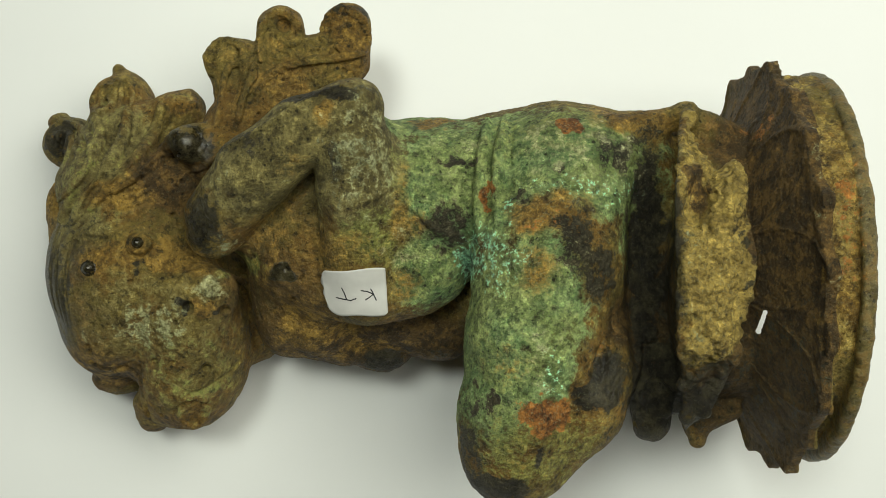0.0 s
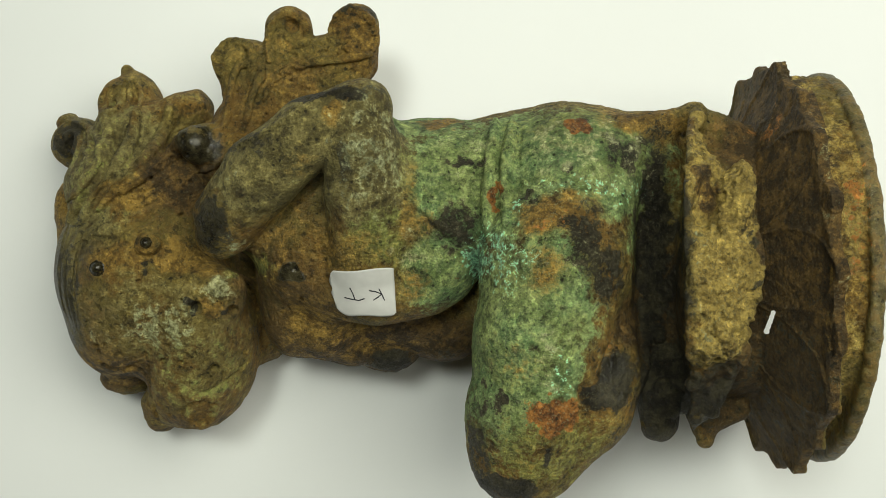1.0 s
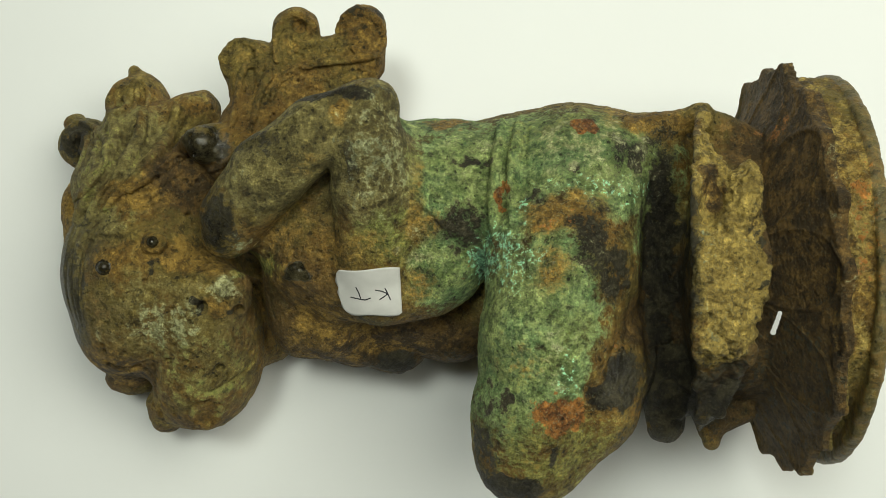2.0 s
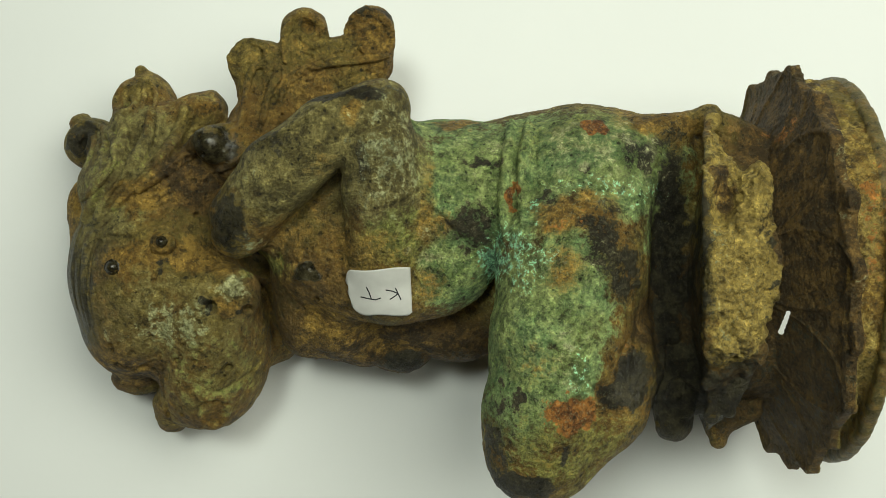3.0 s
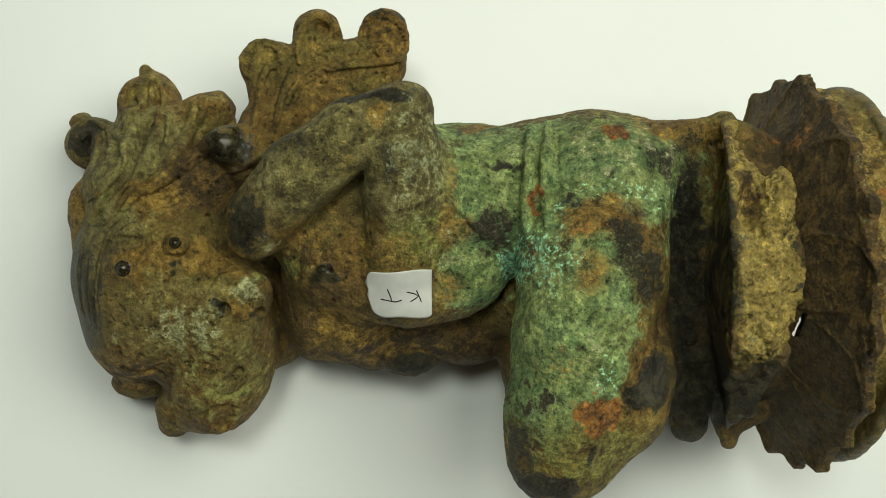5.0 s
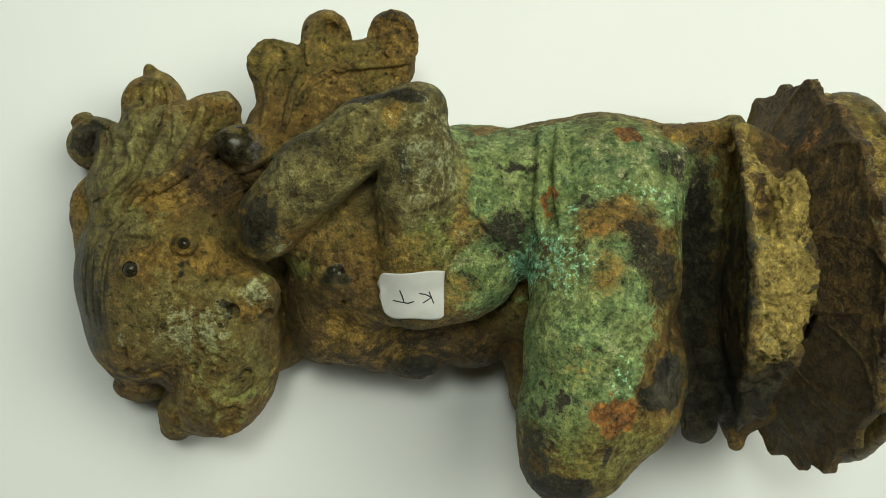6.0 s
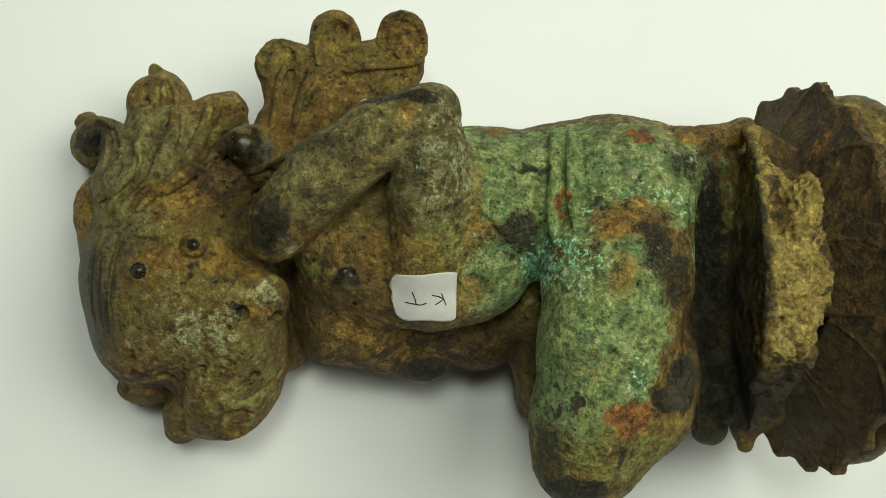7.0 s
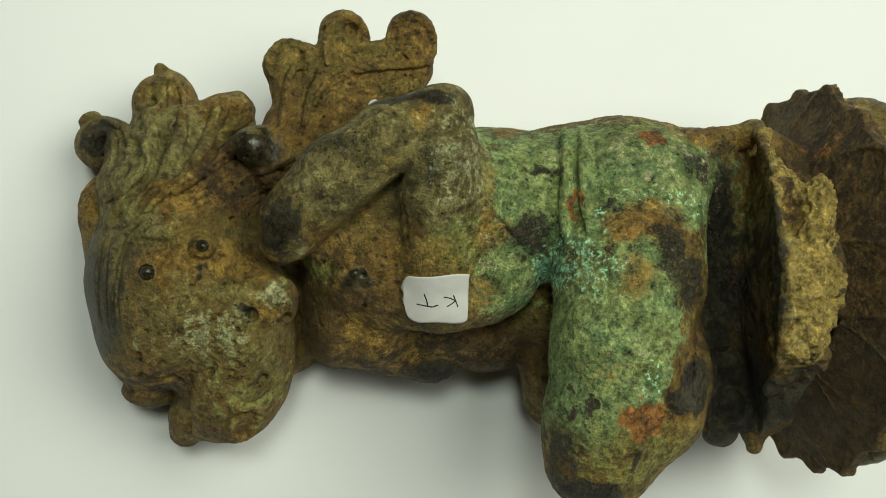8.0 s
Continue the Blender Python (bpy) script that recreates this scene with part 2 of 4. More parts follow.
def lattice(p, size, seed):
    """Smooth gradient noise from about 0 to 1 at the points p, on a grid turned for each seed."""
    q = p @ np.array(Euler((seed * 1.7, seed * 2.3 + 0.6, seed * 0.9 + 0.4)).to_matrix()) / size + seed * 17.31
    i = np.floor(q).astype(np.int64)
    f = q - i
    w = f * f * f * (f * (f * 6 - 15) + 10)
    total = np.zeros(len(p))
    for a in (0, 1):
        for b in (0, 1):
            for c in (0, 1):
                n = (i[:, 0] + a) * 73856093 ^ (i[:, 1] + b) * 19349663 ^ (i[:, 2] + c) * 83492791 ^ seed * 2654435
                n = (n ^ (n >> 13)) * 1274126177 & 0x7FFFFFFF
                n = n ^ (n >> 15)
                slope = ((n & 255) / 127.5 - 1) * (f[:, 0] - a) + ((n >> 8 & 255) / 127.5 - 1) * (f[:, 1] - b) + ((n >> 16 & 255) / 127.5 - 1) * (f[:, 2] - c)
                total += slope * (w[:, 0] if a else 1 - w[:, 0]) * (w[:, 1] if b else 1 - w[:, 1]) * (w[:, 2] if c else 1 - w[:, 2])
    return np.clip(0.5 + 0.75 * total, 0, 1)


def skin(field):
    """The surface of the solid: one vertex in each cell that it crosses, one quad for each crossed edge."""
    inside = field < 0
    n = np.array(field.shape) - 1
    crossed = np.zeros(n, dtype=np.uint8)
    for a in (0, 1):
        for b in (0, 1):
            for c in (0, 1):
                crossed += inside[a:n[0] + a, b:n[1] + b, c:n[2] + c]
    cells = np.argwhere((crossed > 0) & (crossed < 8))
    corner = {(a, b, c): field[cells[:, 0] + a, cells[:, 1] + b, cells[:, 2] + c] for a in (0, 1) for b in (0, 1) for c in (0, 1)}
    total, hits = np.zeros((len(cells), 3)), np.zeros(len(cells))
    for p in corner:
        for axis in range(3):
            if p[axis]:
                continue
            q = tuple(1 if m == axis else p[m] for m in range(3))
            u, v = corner[p], corner[q]
            on = (u < 0) != (v < 0)
            t = np.where(on, u / np.where(on, u - v, 1), 0)
            at = np.tile(np.array(p, dtype=float), (len(cells), 1))
            at[:, axis] += t
            total += at * on[:, None]
            hits += on
    points = LOW + STEP * (cells + total / hits[:, None])
    index = np.full(n, -1, dtype=np.int32)
    index[tuple(cells.T)] = np.arange(len(cells))
    quads = []
    for axis in range(3):
        lo = [slice(1, -1)] * 3
        hi = [slice(1, -1)] * 3
        lo[axis], hi[axis] = slice(0, -1), slice(1, None)
        at = np.argwhere(inside[tuple(lo)] != inside[tuple(hi)])
        at += np.array([0 if m == axis else 1 for m in range(3)])
        u, v = (axis + 1) % 3, (axis + 2) % 3
        eu, ev = np.eye(3, dtype=int)[u], np.eye(3, dtype=int)[v]
        four = [index[tuple((at - s).T)] for s in (eu + ev, ev, 0 * eu, eu)]
        q = np.stack(four, 1)
        flip = ~inside[tuple(at.T)]
        q[flip] = q[flip][:, ::-1]
        quads.append(q)
    return points, np.concatenate(quads)


def normals_of(points, quads):
    a = points[quads[:, 2]] - points[quads[:, 0]]
    b = points[quads[:, 3]] - points[quads[:, 1]]
    f = np.cross(a, b)
    n = np.zeros_like(points)
    for c in range(4):
        for axis in range(3):
            n[:, axis] += np.bincount(quads[:, c], f[:, axis], len(points))
    return n / (np.linalg.norm(n, axis=1)[:, None] + 1e-9)


def quad_mesh(name, points, quads):
    me = bpy.data.meshes.new(name)
    me.vertices.add(len(points))
    me.vertices.foreach_set("co", points.astype(np.float32).ravel())
    me.loops.add(quads.size)
    me.loops.foreach_set("vertex_index", quads.astype(np.int32).ravel())
    me.polygons.add(len(quads))
    me.polygons.foreach_set("loop_start", np.arange(0, quads.size, 4, dtype=np.int32))
    me.polygons.foreach_set("use_smooth", np.ones(len(quads), dtype=bool))
    me.update(calc_edges=True)
    return me


def between(a, b, u):
    return tuple(p + (q - p) * u for p, q in zip(a, b))


def top_of(x, y):
    """The height of the solid's upper side at x, y."""
    i, j = int(round((x - LOW[0]) / STEP)), int(round((y - LOW[1]) / STEP))
    column = solid[min(max(i, 0), COUNT[0] - 1), min(max(j, 0), COUNT[1] - 1)]
    inside = np.nonzero(column < 0)[0]
    if not len(inside):
        return 0.0
    n = min(inside[-1], len(column) - 2)
    return LOW[2] + STEP * (n + float(column[n] / (column[n] - column[n + 1])))


def line(stops, r, lift=0.0, k=0.6, cut=False):
    """A thin ridge, or a cut, drawn over the upper side through the stops (x, y); it swells from its ends to its middle."""
    curve = []
    for n in range(len(stops) - 1):
        a, b = Vector(stops[n][0:2]), Vector(stops[n + 1][0:2])
        before = Vector(stops[max(n - 1, 0)][0:2])
        after = Vector(stops[min(n + 2, len(stops) - 1)][0:2])
        many = max(3, int((b - a).length / 1.6))
        for m in range(many):
            t = m / many
            s, e = (b - before) * 0.5, (after - a) * 0.5
            curve.append(a * (2 * t ** 3 - 3 * t ** 2 + 1) + s * (t ** 3 - 2 * t ** 2 + t) + b * (3 * t ** 2 - 2 * t ** 3) + e * (t ** 3 - t ** 2))
    curve.append(Vector(stops[-1][0:2]))
    heights = [top_of(p.x, p.y) + lift for p in curve]
    for _ in range(3):
        heights = [(heights[max(n - 1, 0)] + 2 * heights[n] + heights[min(n + 1, len(heights) - 1)]) / 4 for n in range(len(heights))]
    path = [(p.x, p.y, h) for p, h in zip(curve, heights)]
    last = len(path) - 1
    for n in range(last):
        w = [r * (0.55 + 0.45 * math.sin(math.pi * m / last)) for m in (n, n + 1)]
        rod(path[n], path[n + 1], w[0], w[1], k, cut)


def sway(stops, most):
    """The stops, each a little aside."""
    return [(p[0] + dice.uniform(-most, most), p[1] + dice.uniform(-most, most)) for p in stops]


def scroll(c, r, w, turns=1.1, start=0.0, hand=1):
    """A small spiral ridge on a lobe."""
    line([(c[0] + r * (1 - 0.75 * n / 12) * math.cos(start + hand * turns * 6.283 * n / 12), c[1] + r * (1 - 0.75 * n / 12) * math.sin(start + hand * turns * 6.283 * n / 12)) for n in range(13)], w, 0.0, 0.5)


def hole(c, r, deep=2.0):
    """A pit in the upper side."""
    z = top_of(c[0], c[1])
    ell((c[0], c[1], z), (r, r * 0.9, deep), k=0.4, remove=True)


SLANT_Y, SLANT_Z = 0.048, 0.045


def skirt(cy, cz):
    """The flared skirt: a sharp rim to the west, then sloping back to the neck above the lotus."""
    cut, x, y, z = region((40, cy - 54, cz - 54), (90, cy + 54, cz + 54))
    turn = np.arctan2(z - cz, y - cy)
    r = np.sqrt((y - cy) ** 2 + (z - cz) ** 2)
    wide = 42.2 + 0.9 * np.sin(3 * turn - 3.0) + 0.6 * np.sin(9 * turn)
    edge = wide - np.where(x > 54, (x - 54) * 0.34, 0)
    lean = 51.2 + 0.27 * np.clip(97.6 - z, 0, 34)
    back = 57.4 + 11.2 * np.clip(1 - ((y - cy + 1) / 36) ** 2, 0, 1) + 1.2 * np.sin(6 * turn)
    d = np.maximum(np.maximum((r - edge) * 0.9, lean - x - np.clip(32 - r, 0, 30) * 0.25), (x - back) * 0.9)
    join(cut, d, 2.4)
    neck = np.maximum(np.sqrt((y - cy - 4) ** 2 + ((z - cz + 5) * 1.55) ** 2) - 35, np.abs(x - 70) - 11)
    join(cut, neck, 3.0)


def lotus(cy, cz):
    """The lotus: a flaring cup of two rows of petals with raised lips, an earth-filled groove and a round foot behind."""
    cut, x, y, z = region((60, cy - 62, cz - 62), (112, cy + 62, cz + 62))
    foot = x
    x = x + SLANT_Y * (y - cy) - SLANT_Z * (z - cz)
    turn = np.arctan2(z - cz, y - cy)
    r = np.sqrt((y - cy) ** 2 + (z - cz) ** 2)
    share = np.mod(turn * 10 / (2 * np.pi), 1.0) - 0.5
    other = np.mod(turn * 10 / (2 * np.pi) + 0.5, 1.0) - 0.5
    front = 70.2 + np.clip(r - 23, 0, 40) * 0.42 - 0.28 * np.clip(r - 46, 0, 8)
    # the back row shows between the tips of the front row
    tip = 45.6 + 3.4 * np.sqrt(np.clip(1 - (other / 0.42) ** 2, 0, 1)) + 2.6 * np.exp(-(other / 0.13) ** 2)
    join(cut, np.maximum(np.maximum(r - tip, front + 0.5 - x), x - front - 3.0) * 0.8, 0.5)
    # the front row: each petal a shallow bowl with a thin rolled lip
    tip = 45.2 + 5.2 * np.sqrt(np.clip(1 - (share / 0.52) ** 2, 0, 1)) + 2.2 * np.exp(-(share / 0.11) ** 2) + 0.5 * np.sin(3 * turn + 1)
    petal = (share / 0.47) ** 2 + (np.maximum(r - 27, 0) / (tip - 27.2)) ** 2
    face = front + 0.35 * np.clip((1.0 - petal) * 2.0, 0, 1) - 0.5 * np.exp(-((petal - 0.95) / 0.07) ** 2)
    join(cut, np.maximum(np.maximum(r - tip, face - x), x - front - 2.6) * 0.8, 0.5)
    # the groove, filled with earth along the upper part
    earth = np.exp(-((turn - 1.05) / 0.98) ** 4) + 0.5 * np.exp(-((turn - 0.35) / 0.32) ** 2)
    core = np.maximum(np.maximum(r - 44.2 - 3.6 * earth - 0.7 * np.sin(7 * turn), foot - 93.2), front + 3 - x)
    join(cut, core, 1.2)
    rim = np.sqrt(np.maximum(np.abs(foot - 93.0) - 0.3, 0) ** 2 + np.maximum(r - 47.9, 0) ** 2) - 1.5
    join(cut, rim, 0.8)


# ---- the statue: a kneeling figure lying on its side, head to the west, on a lotus base ----
# head
ell((-83.8, -6.1, 26.0), (25.5, 27, 24.5), k=4)
ell((-68.4, -18.6, 28.0), (14, 15, 22), (10, 0, 0), k=5)
ell((-69.5, -29.9, 23.0), (15.4, 20.5, 22), (0, 0, -10), k=5)
ell((-82.8, 17.4, 27.0), (24, 15, 20), k=5)
ell((-89.8, -22.6, 26.0), (12, 12, 18), k=5)
# chin, lips and jaw
ell((-82.5, -47.7, 15.0), (4.6, 4.6, 8), k=2)
ell((-70.8, -45.9, 17.0), (8, 4, 9), (0, 0, 10), k=2.5)
ell((-77.3, -43.3, 20.0), (10, 6, 10), k=3)
ell((-92.2, -35.3, 17.0), (6.0, 3.8, 8), (0, 0, -14), k=4)
ell((-96.6, -22.9, 22.0), (9, 12.5, 14), (0, 0, 24), k=4)
ell((-93.2, -37.6, 17.0), (6.6, 3.6, 6), (0, 0, -10), k=2.0)
ell((-68.7, -44.5, 30.0), (4.8, 4.6, 5), k=1.5)
# snout knob with two nostrils
ell((-63.0, -11.8, 43.0), (9.0, 8, 7.5), k=4)
ell((-62.7, -15.4, 46.0), (3.4, 2.8, 4.4), k=1.5)
# eyes
ell((-92.1, -4.6, 46.5), (3.6, 3.4, 3.4), k=0.8)
ell((-91.7, -5.1, 48.4), (2.0, 2.0, 2.6), k=0.3)
ell((-78.5, 1.3, 50.0), (3.4, 3.0, 2.6), k=0.8)
ell((-78.4, 1.6, 51.8), (1.6, 1.6, 2.4), k=0.3)
ell((-79.8, -4.3, 48.6), (2.2, 1.8, 2.6), k=1)
# curls of the hair
ell((-106.4, 29.7, 18.0), (7.0, 7.0, 8), k=2)
ell((-109.6, 36.4, 16.0), (3.2, 2.4, 4), (0, 0, 20), k=1.5)
ell((-102.2, 32.3, 18.0), (7, 4.2, 7), (0, 0, -28), k=2)
ell((-97.0, 24.6, 24.0), (9, 6, 9), (0, 0, -30), k=2.5)
ell((-105.7, 28.1, 25.5), (2.2, 3.0, 2.2), k=0.7, remove=True)
ell((-90.7, 40.4, 24.0), (7.6, 8.0, 8), k=2)
ell((-90.6, 48.5, 22.0), (2.0, 3.6, 3), (0, 0, 15), k=1.2)
ell((-85.9, 41.7, 23.0), (5, 8.4, 8), (0, 0, 24), k=2)
ell((-91.8, 31.4, 28.0), (7, 9, 10), (0, 0, -10), k=3)
ell((-84.4, 31.2, 30.0), (8, 9, 10), k=3)
ell((-91.8, 39.7, 31.5), (2.0, 2.6, 2), k=0.6, remove=True)
ell((-74.3, 37.3, 28.0), (9.0, 6, 9), (0, 0, 18), k=2.5)
ell((-70.5, 40.2, 27.0), (3.2, 4.0, 6), k=1.5)
ell((-107.8, 12.7, 18.0), (4.2, 8, 8), (0, 0, -8), k=3)
ell((-107.2, 4.2, 20.0), (3.4, 7, 8), k=3)
# ear stud
ell((-66.6, 27.4, 47.0), (4.4, 5.0, 5.4), k=1.0)
ell((-64.1, 30.0, 46.0), (3.4, 3.0, 4), k=0.8)
ell((-63.4, 25.3, 46.0), (4.0, 3.0, 4), k=0.8)
ell((-57.8, 25.3, 50.0), (4.6, 4.0, 9), k=1.0, remove=True)
# crown plate with its scrolled lobes
ell((-52.1, 32.7, 38.0), (12, 10, 8), k=4)
ell((-39.9, 44.0, 39.0), (17, 10, 6.5), (0, 0, 26), k=4)
ell((-27.7, 48.6, 40.0), (9, 7, 6), (0, 0, 45), k=3)
ell((-58.5, 50.1, 36.0), (5.6, 6.2, 6.5), k=2)
ell((-54.7, 52.0, 36.0), (6.4, 4.6, 6.5), k=2)
ell((-57.0, 44.4, 36.0), (5, 8, 6.5), k=2)
ell((-43.3, 59.2, 39.0), (6.3, 5.8, 6.5), k=1.5)
ell((-44.4, 52.7, 39.0), (6, 7.6, 6.5), k=2)
ell((-25.4, 59.8, 40.0), (6.2, 5.8, 6.5), k=1.5)
ell((-25.3, 53.8, 40.0), (5.4, 7.4, 6.5), k=2)
ell((-22.7, 49.5, 40.0), (3.0, 3.4, 5), k=1.2)
ell((-49.5, 46.8, 40.0), (5, 7, 5), k=2)
ell((-33.0, 51.6, 40.0), (7, 5.6, 5), (0, 0, 20), k=3)
# neck and chest
ell((-55.6, -26.1, 10.0), (5.5, 7, 11), k=3)
ell((-51.9, -20.4, 10.0), (7, 11, 12), k=3)
ell((-54.4, -9.6, 13.0), (10, 14, 15), k=3)
ell((-43.7, -14.7, 27.0), (8.5, 14, 19), k=4)
ell((-57.8, 25.0, 40.0), (11, 9, 9), k=3)
ell((11.8, -12.3, 30.0), (13, 11, 17), k=4)
ell((-40.5, -3.2, 34.0), (12, 14, 23), k=4)
ell((-34.2, -18.6, 28.0), (12, 12, 18), k=4)
ell((-40.9, -6.1, 54.0), (3.6, 3.4, 4.0), k=1.0)
ell((-46.7, 6.1, 44.0), (12, 9, 12), k=4)
ell((-33.3, 3.1, 44.0), (14, 18, 18), k=5)
ell((-42.5, -24.8, 24.0), (6.4, 4.6, 12), k=3)
# forearm and upper arm
limb([(-23.2, 33.4, 70.0), (-34.3, 28.1, 69.0), (-46.7, 18.8, 64.0), (-56.7, 8.2, 56.0)], [7.4, 8.6, 9.4, 8.8], k=2.2)
ell((-58.7, 2.7, 54.0), (6.2, 5.2, 7), k=2.5)
limb([(-21.8, 33.3, 71.0), (-21.9, 24.8, 70.0), (-21.5, 14.0, 67.0), (-20.6, 1.6, 60.0), (-20.0, -8.5, 54.0)], [7.2, 8.8, 9.2, 9.6, 10.5], k=2.2)
ell((-19.7, 35.0, 70.0), (4.6, 5.2, 6), k=2.5)
ell((-15.0, 17.2, 59.0), (5, 17, 9), (0, 0, 6), k=4)
# breast and shoulder
ell((-4.7, -3.9, 51.0), (12, 11.6, 13), (0, 0, 25), k=3)
ell((-14.5, -10.9, 50.0), (13, 7.8, 13), k=4)
ell((-28.9, -8.8, 44.0), (10, 10, 16), k=5)
# trunk
ell((14.2, 14.5, 46.0), (13, 20.6, 26.4), k=4)
ell((-3.6, 13.8, 45.0), (36, 20.5, 25.5), k=5)
ell((29.6, 16.4, 47.0), (23, 22, 27.5), k=5)
ell((40.5, 16.3, 48.0), (13, 19.5, 27), k=4)
# far hand, beads and belly in the shade
ell((-28.8, -24.1, 27.0), (9, 5.6, 10), k=3)
ell((-17.3, -28.7, 25.0), (8.4, 5.4, 9), k=1.0)
ell((-27.0, -27.0, 26.0), (7.4, 5.4, 10), k=1.5)
ell((-1.4, -26.1, 27.0), (8.6, 4.8, 10), k=0.8)
ell((-13.2, -16.3, 26.0), (20, 12, 17), k=4)
ell((0.9, -18.6, 28.0), (9, 9, 13), k=4)
ell((6.6, -24.0, 26.0), (3.4, 4.6, 8), k=1.2)
# far thigh
limb([(26.9, -12.1, 35.0), (20.4, -31.1, 28.0), (19.4, -38.3, 22.0)], [13, 11, 8.6], k=4)
# near thigh, knee and shin
limb([(31.9, 15.7, 60.0), (26.3, -4.0, 68.0), (22.5, -21.6, 72.5), (18.4, -40.5, 73.0), (16.7, -48.8, 72.0)], [19, 18.5, 16.4, 14.4, 12.6], k=4)
limb([(22.0, -49.1, 70.0), (31.8, -37.2, 72.0), (37.7, -27.2, 70.0), (42.1, -14.1, 58.0)], [10.2, 11.2, 9.4, 9], k=4)
# folded legs in the hollow before the skirt
ell((54.3, -5.8, 45.0), (10, 38, 26), k=4)
ell((50.4, 19.4, 46.0), (12, 16.5, 25), k=4)
limb([(50.7, -14.1, 58.0), (51.4, -30.8, 62.0), (51.0, -42.6, 66.0)], [8, 6.5, 4.6], k=2.5)
limb([(56.3, -16.9, 58.0), (56.3, -30.8, 62.0), (57.4, -37.5, 60.0)], [8, 6, 4], k=2.5)
# skirt and its crusted edge
skirt(-7, 59)
ell((46.6, -5, 93.0), (4.0, 33, 28), k=1.6, remove=True)
limb([(55.2, 25.6, 86.0), (52.2, 13.9, 95.6), (51.6, 2.6, 100.0), (51.6, -9.6, 101.0), (52.2, -20.9, 98.0)], [0.8, 0.9, 1.0, 1.0, 0.9], k=1.0)
ell((63.7, 9.6, 91.5), (4.4, 10.5, 6.5), (0, 0, -8), k=1.2)
limb([(56.7, 17.6, 96.0), (58.9, 13.8, 97.0), (57.9, 7.5, 98.5), (62.1, -0.5, 98.0)], [0.9, 1.1, 1.0, 1.0], k=1.0)
ell((57.0, 12.6, 98.0), (3.0, 9, 7), (0, 0, -14), k=0.8, remove=True)
ell((58.4, -13.0, 95.0), (5.4, 13, 6), k=2.5)
ell((61.1, -22.8, 93.0), (2.6, 6, 5), k=1.5)
limb([(55.6, 26.0, 84.0), (58.4, 30.8, 75.0), (60.0, 34.0, 68.0)], [1.3, 1.6, 1.4], k=2.0)
limb([(59.6, 32.3, 66.0), (65.0, 30.3, 64.0), (70.4, 28.8, 62.0)], [2.6, 3.0, 3.0], k=3)
ell((59.3, -33.5, 102.0), (11, 10, 17), (0, 0, 12), k=4, remove=True)
dice = random.Random(11)
for n in range(26):
    a, b = dice.uniform(50, 66), dice.uniform(-40, -20)
    ell((a, b, top_of(a, b) - 0.6), (dice.uniform(1.0, 2.4), dice.uniform(1.0, 2.6), dice.uniform(1.2, 2.4)), k=1.0)
limb([(62.3, -36.9, 58.0), (64.0, -48.0, 57.0)], [4.6, 2.2], k=1.6)
limb([(65.3, -42.1, 56.0), (72.7, -40.4, 55.0)], [4.6, 3.4], k=2)
limb([(43.0, 28.0, 66.0), (50.0, 30.0, 66.0), (58.5, 33.0, 66.0)], [5.0, 3.4, 2.4], k=3)
# lotus base
lotus(-4.6, 51.5)
for n in range(5):
    u = n / 4
    limb([between((69.0, -13.6, 104.0), (67.6, -17.6, 104.0), u), between((75.9, -14.9, 78.0), (74.3, -19.3, 78.0), u), between((90.3, -17.4, 30.0), (88.1, -22.5, 30.0), u), between((100.1, -19.1, -4.0), (98.1, -24.8, -4.0), u)], [0.4, 0.6, 3.4, 6.5], k=0.3, remove=True)

# daylight between the crown plate and the arm
rod((-35.9, 38.7, 48.0), (-30.1, 46.4, -2.0), 1.5, 2.8, k=0.8, remove=True)
# lines drawn over the forms: brows, locks, scrolls, folds
for n in range(4):
    s = 1 + 0.12 * n
    line([between((-92.8, -4.3, 44.0), (-98.0, -9.5, 44.0), s)[0:2], between((-92.8, -4.3, 44.0), (-98.5, -3.1, 44.0), s)[0:2], between((-92.8, -4.3, 44.0), (-94.3, 0.7, 44.0), s)[0:2], between((-92.8, -4.3, 44.0), (-88.3, 0.9, 44.0), s)[0:2]], 0.7, 0.0, cut=True)
dice = random.Random(5)
for n in range(6):
    u = n / 5
    lock = [between((-104.0, -18.5, 30.0), (-98.1, -23.1, 30.0), u), between((-105.2, -7.6, 30.0), (-98.7, -8.4, 30.0), u), between((-103.7, 4.0, 30.0), (-95.3, 3.3, 30.0), u), between((-99.6, 14.9, 30.0), (-89.4, 8.7, 30.0), u), between((-89.8, 24.2, 30.0), (-82.1, 13.3, 30.0), u)]
    line(sway(lock, 0.7), dice.uniform(0.5, 0.8), 0.3, 0.3, cut=True)
# locks of the hair: ridges with cuts between them
line([(-93.8, 35.9), (-91.6, 30.3), (-92.5, 22.4), (-97.6, 15.0), (-102.3, 7.7)], 2.1, 0.5, 0.5)
line([(-84.4, 37.1), (-85.0, 28.5), (-88.2, 20.8), (-93.8, 14.2), (-97.7, 6.9)], 2.1, 0.5, 0.5)
line([(-75.7, 38.1), (-77.5, 30.3), (-80.8, 22.2), (-87.1, 17.0), (-92.6, 10.8)], 2.1, 0.5, 0.5)
line([(-67.9, 39.3), (-67.0, 31.5), (-73.3, 25.7), (-79.6, 20.2), (-85.5, 15.5)], 2.1, 0.5, 0.5)
line([(-88.8, 34.1), (-88.6, 27.0), (-91.3, 19.3), (-96.5, 13.5), (-99.9, 5.4)], 1.2, 0.3, 0.5, cut=True)
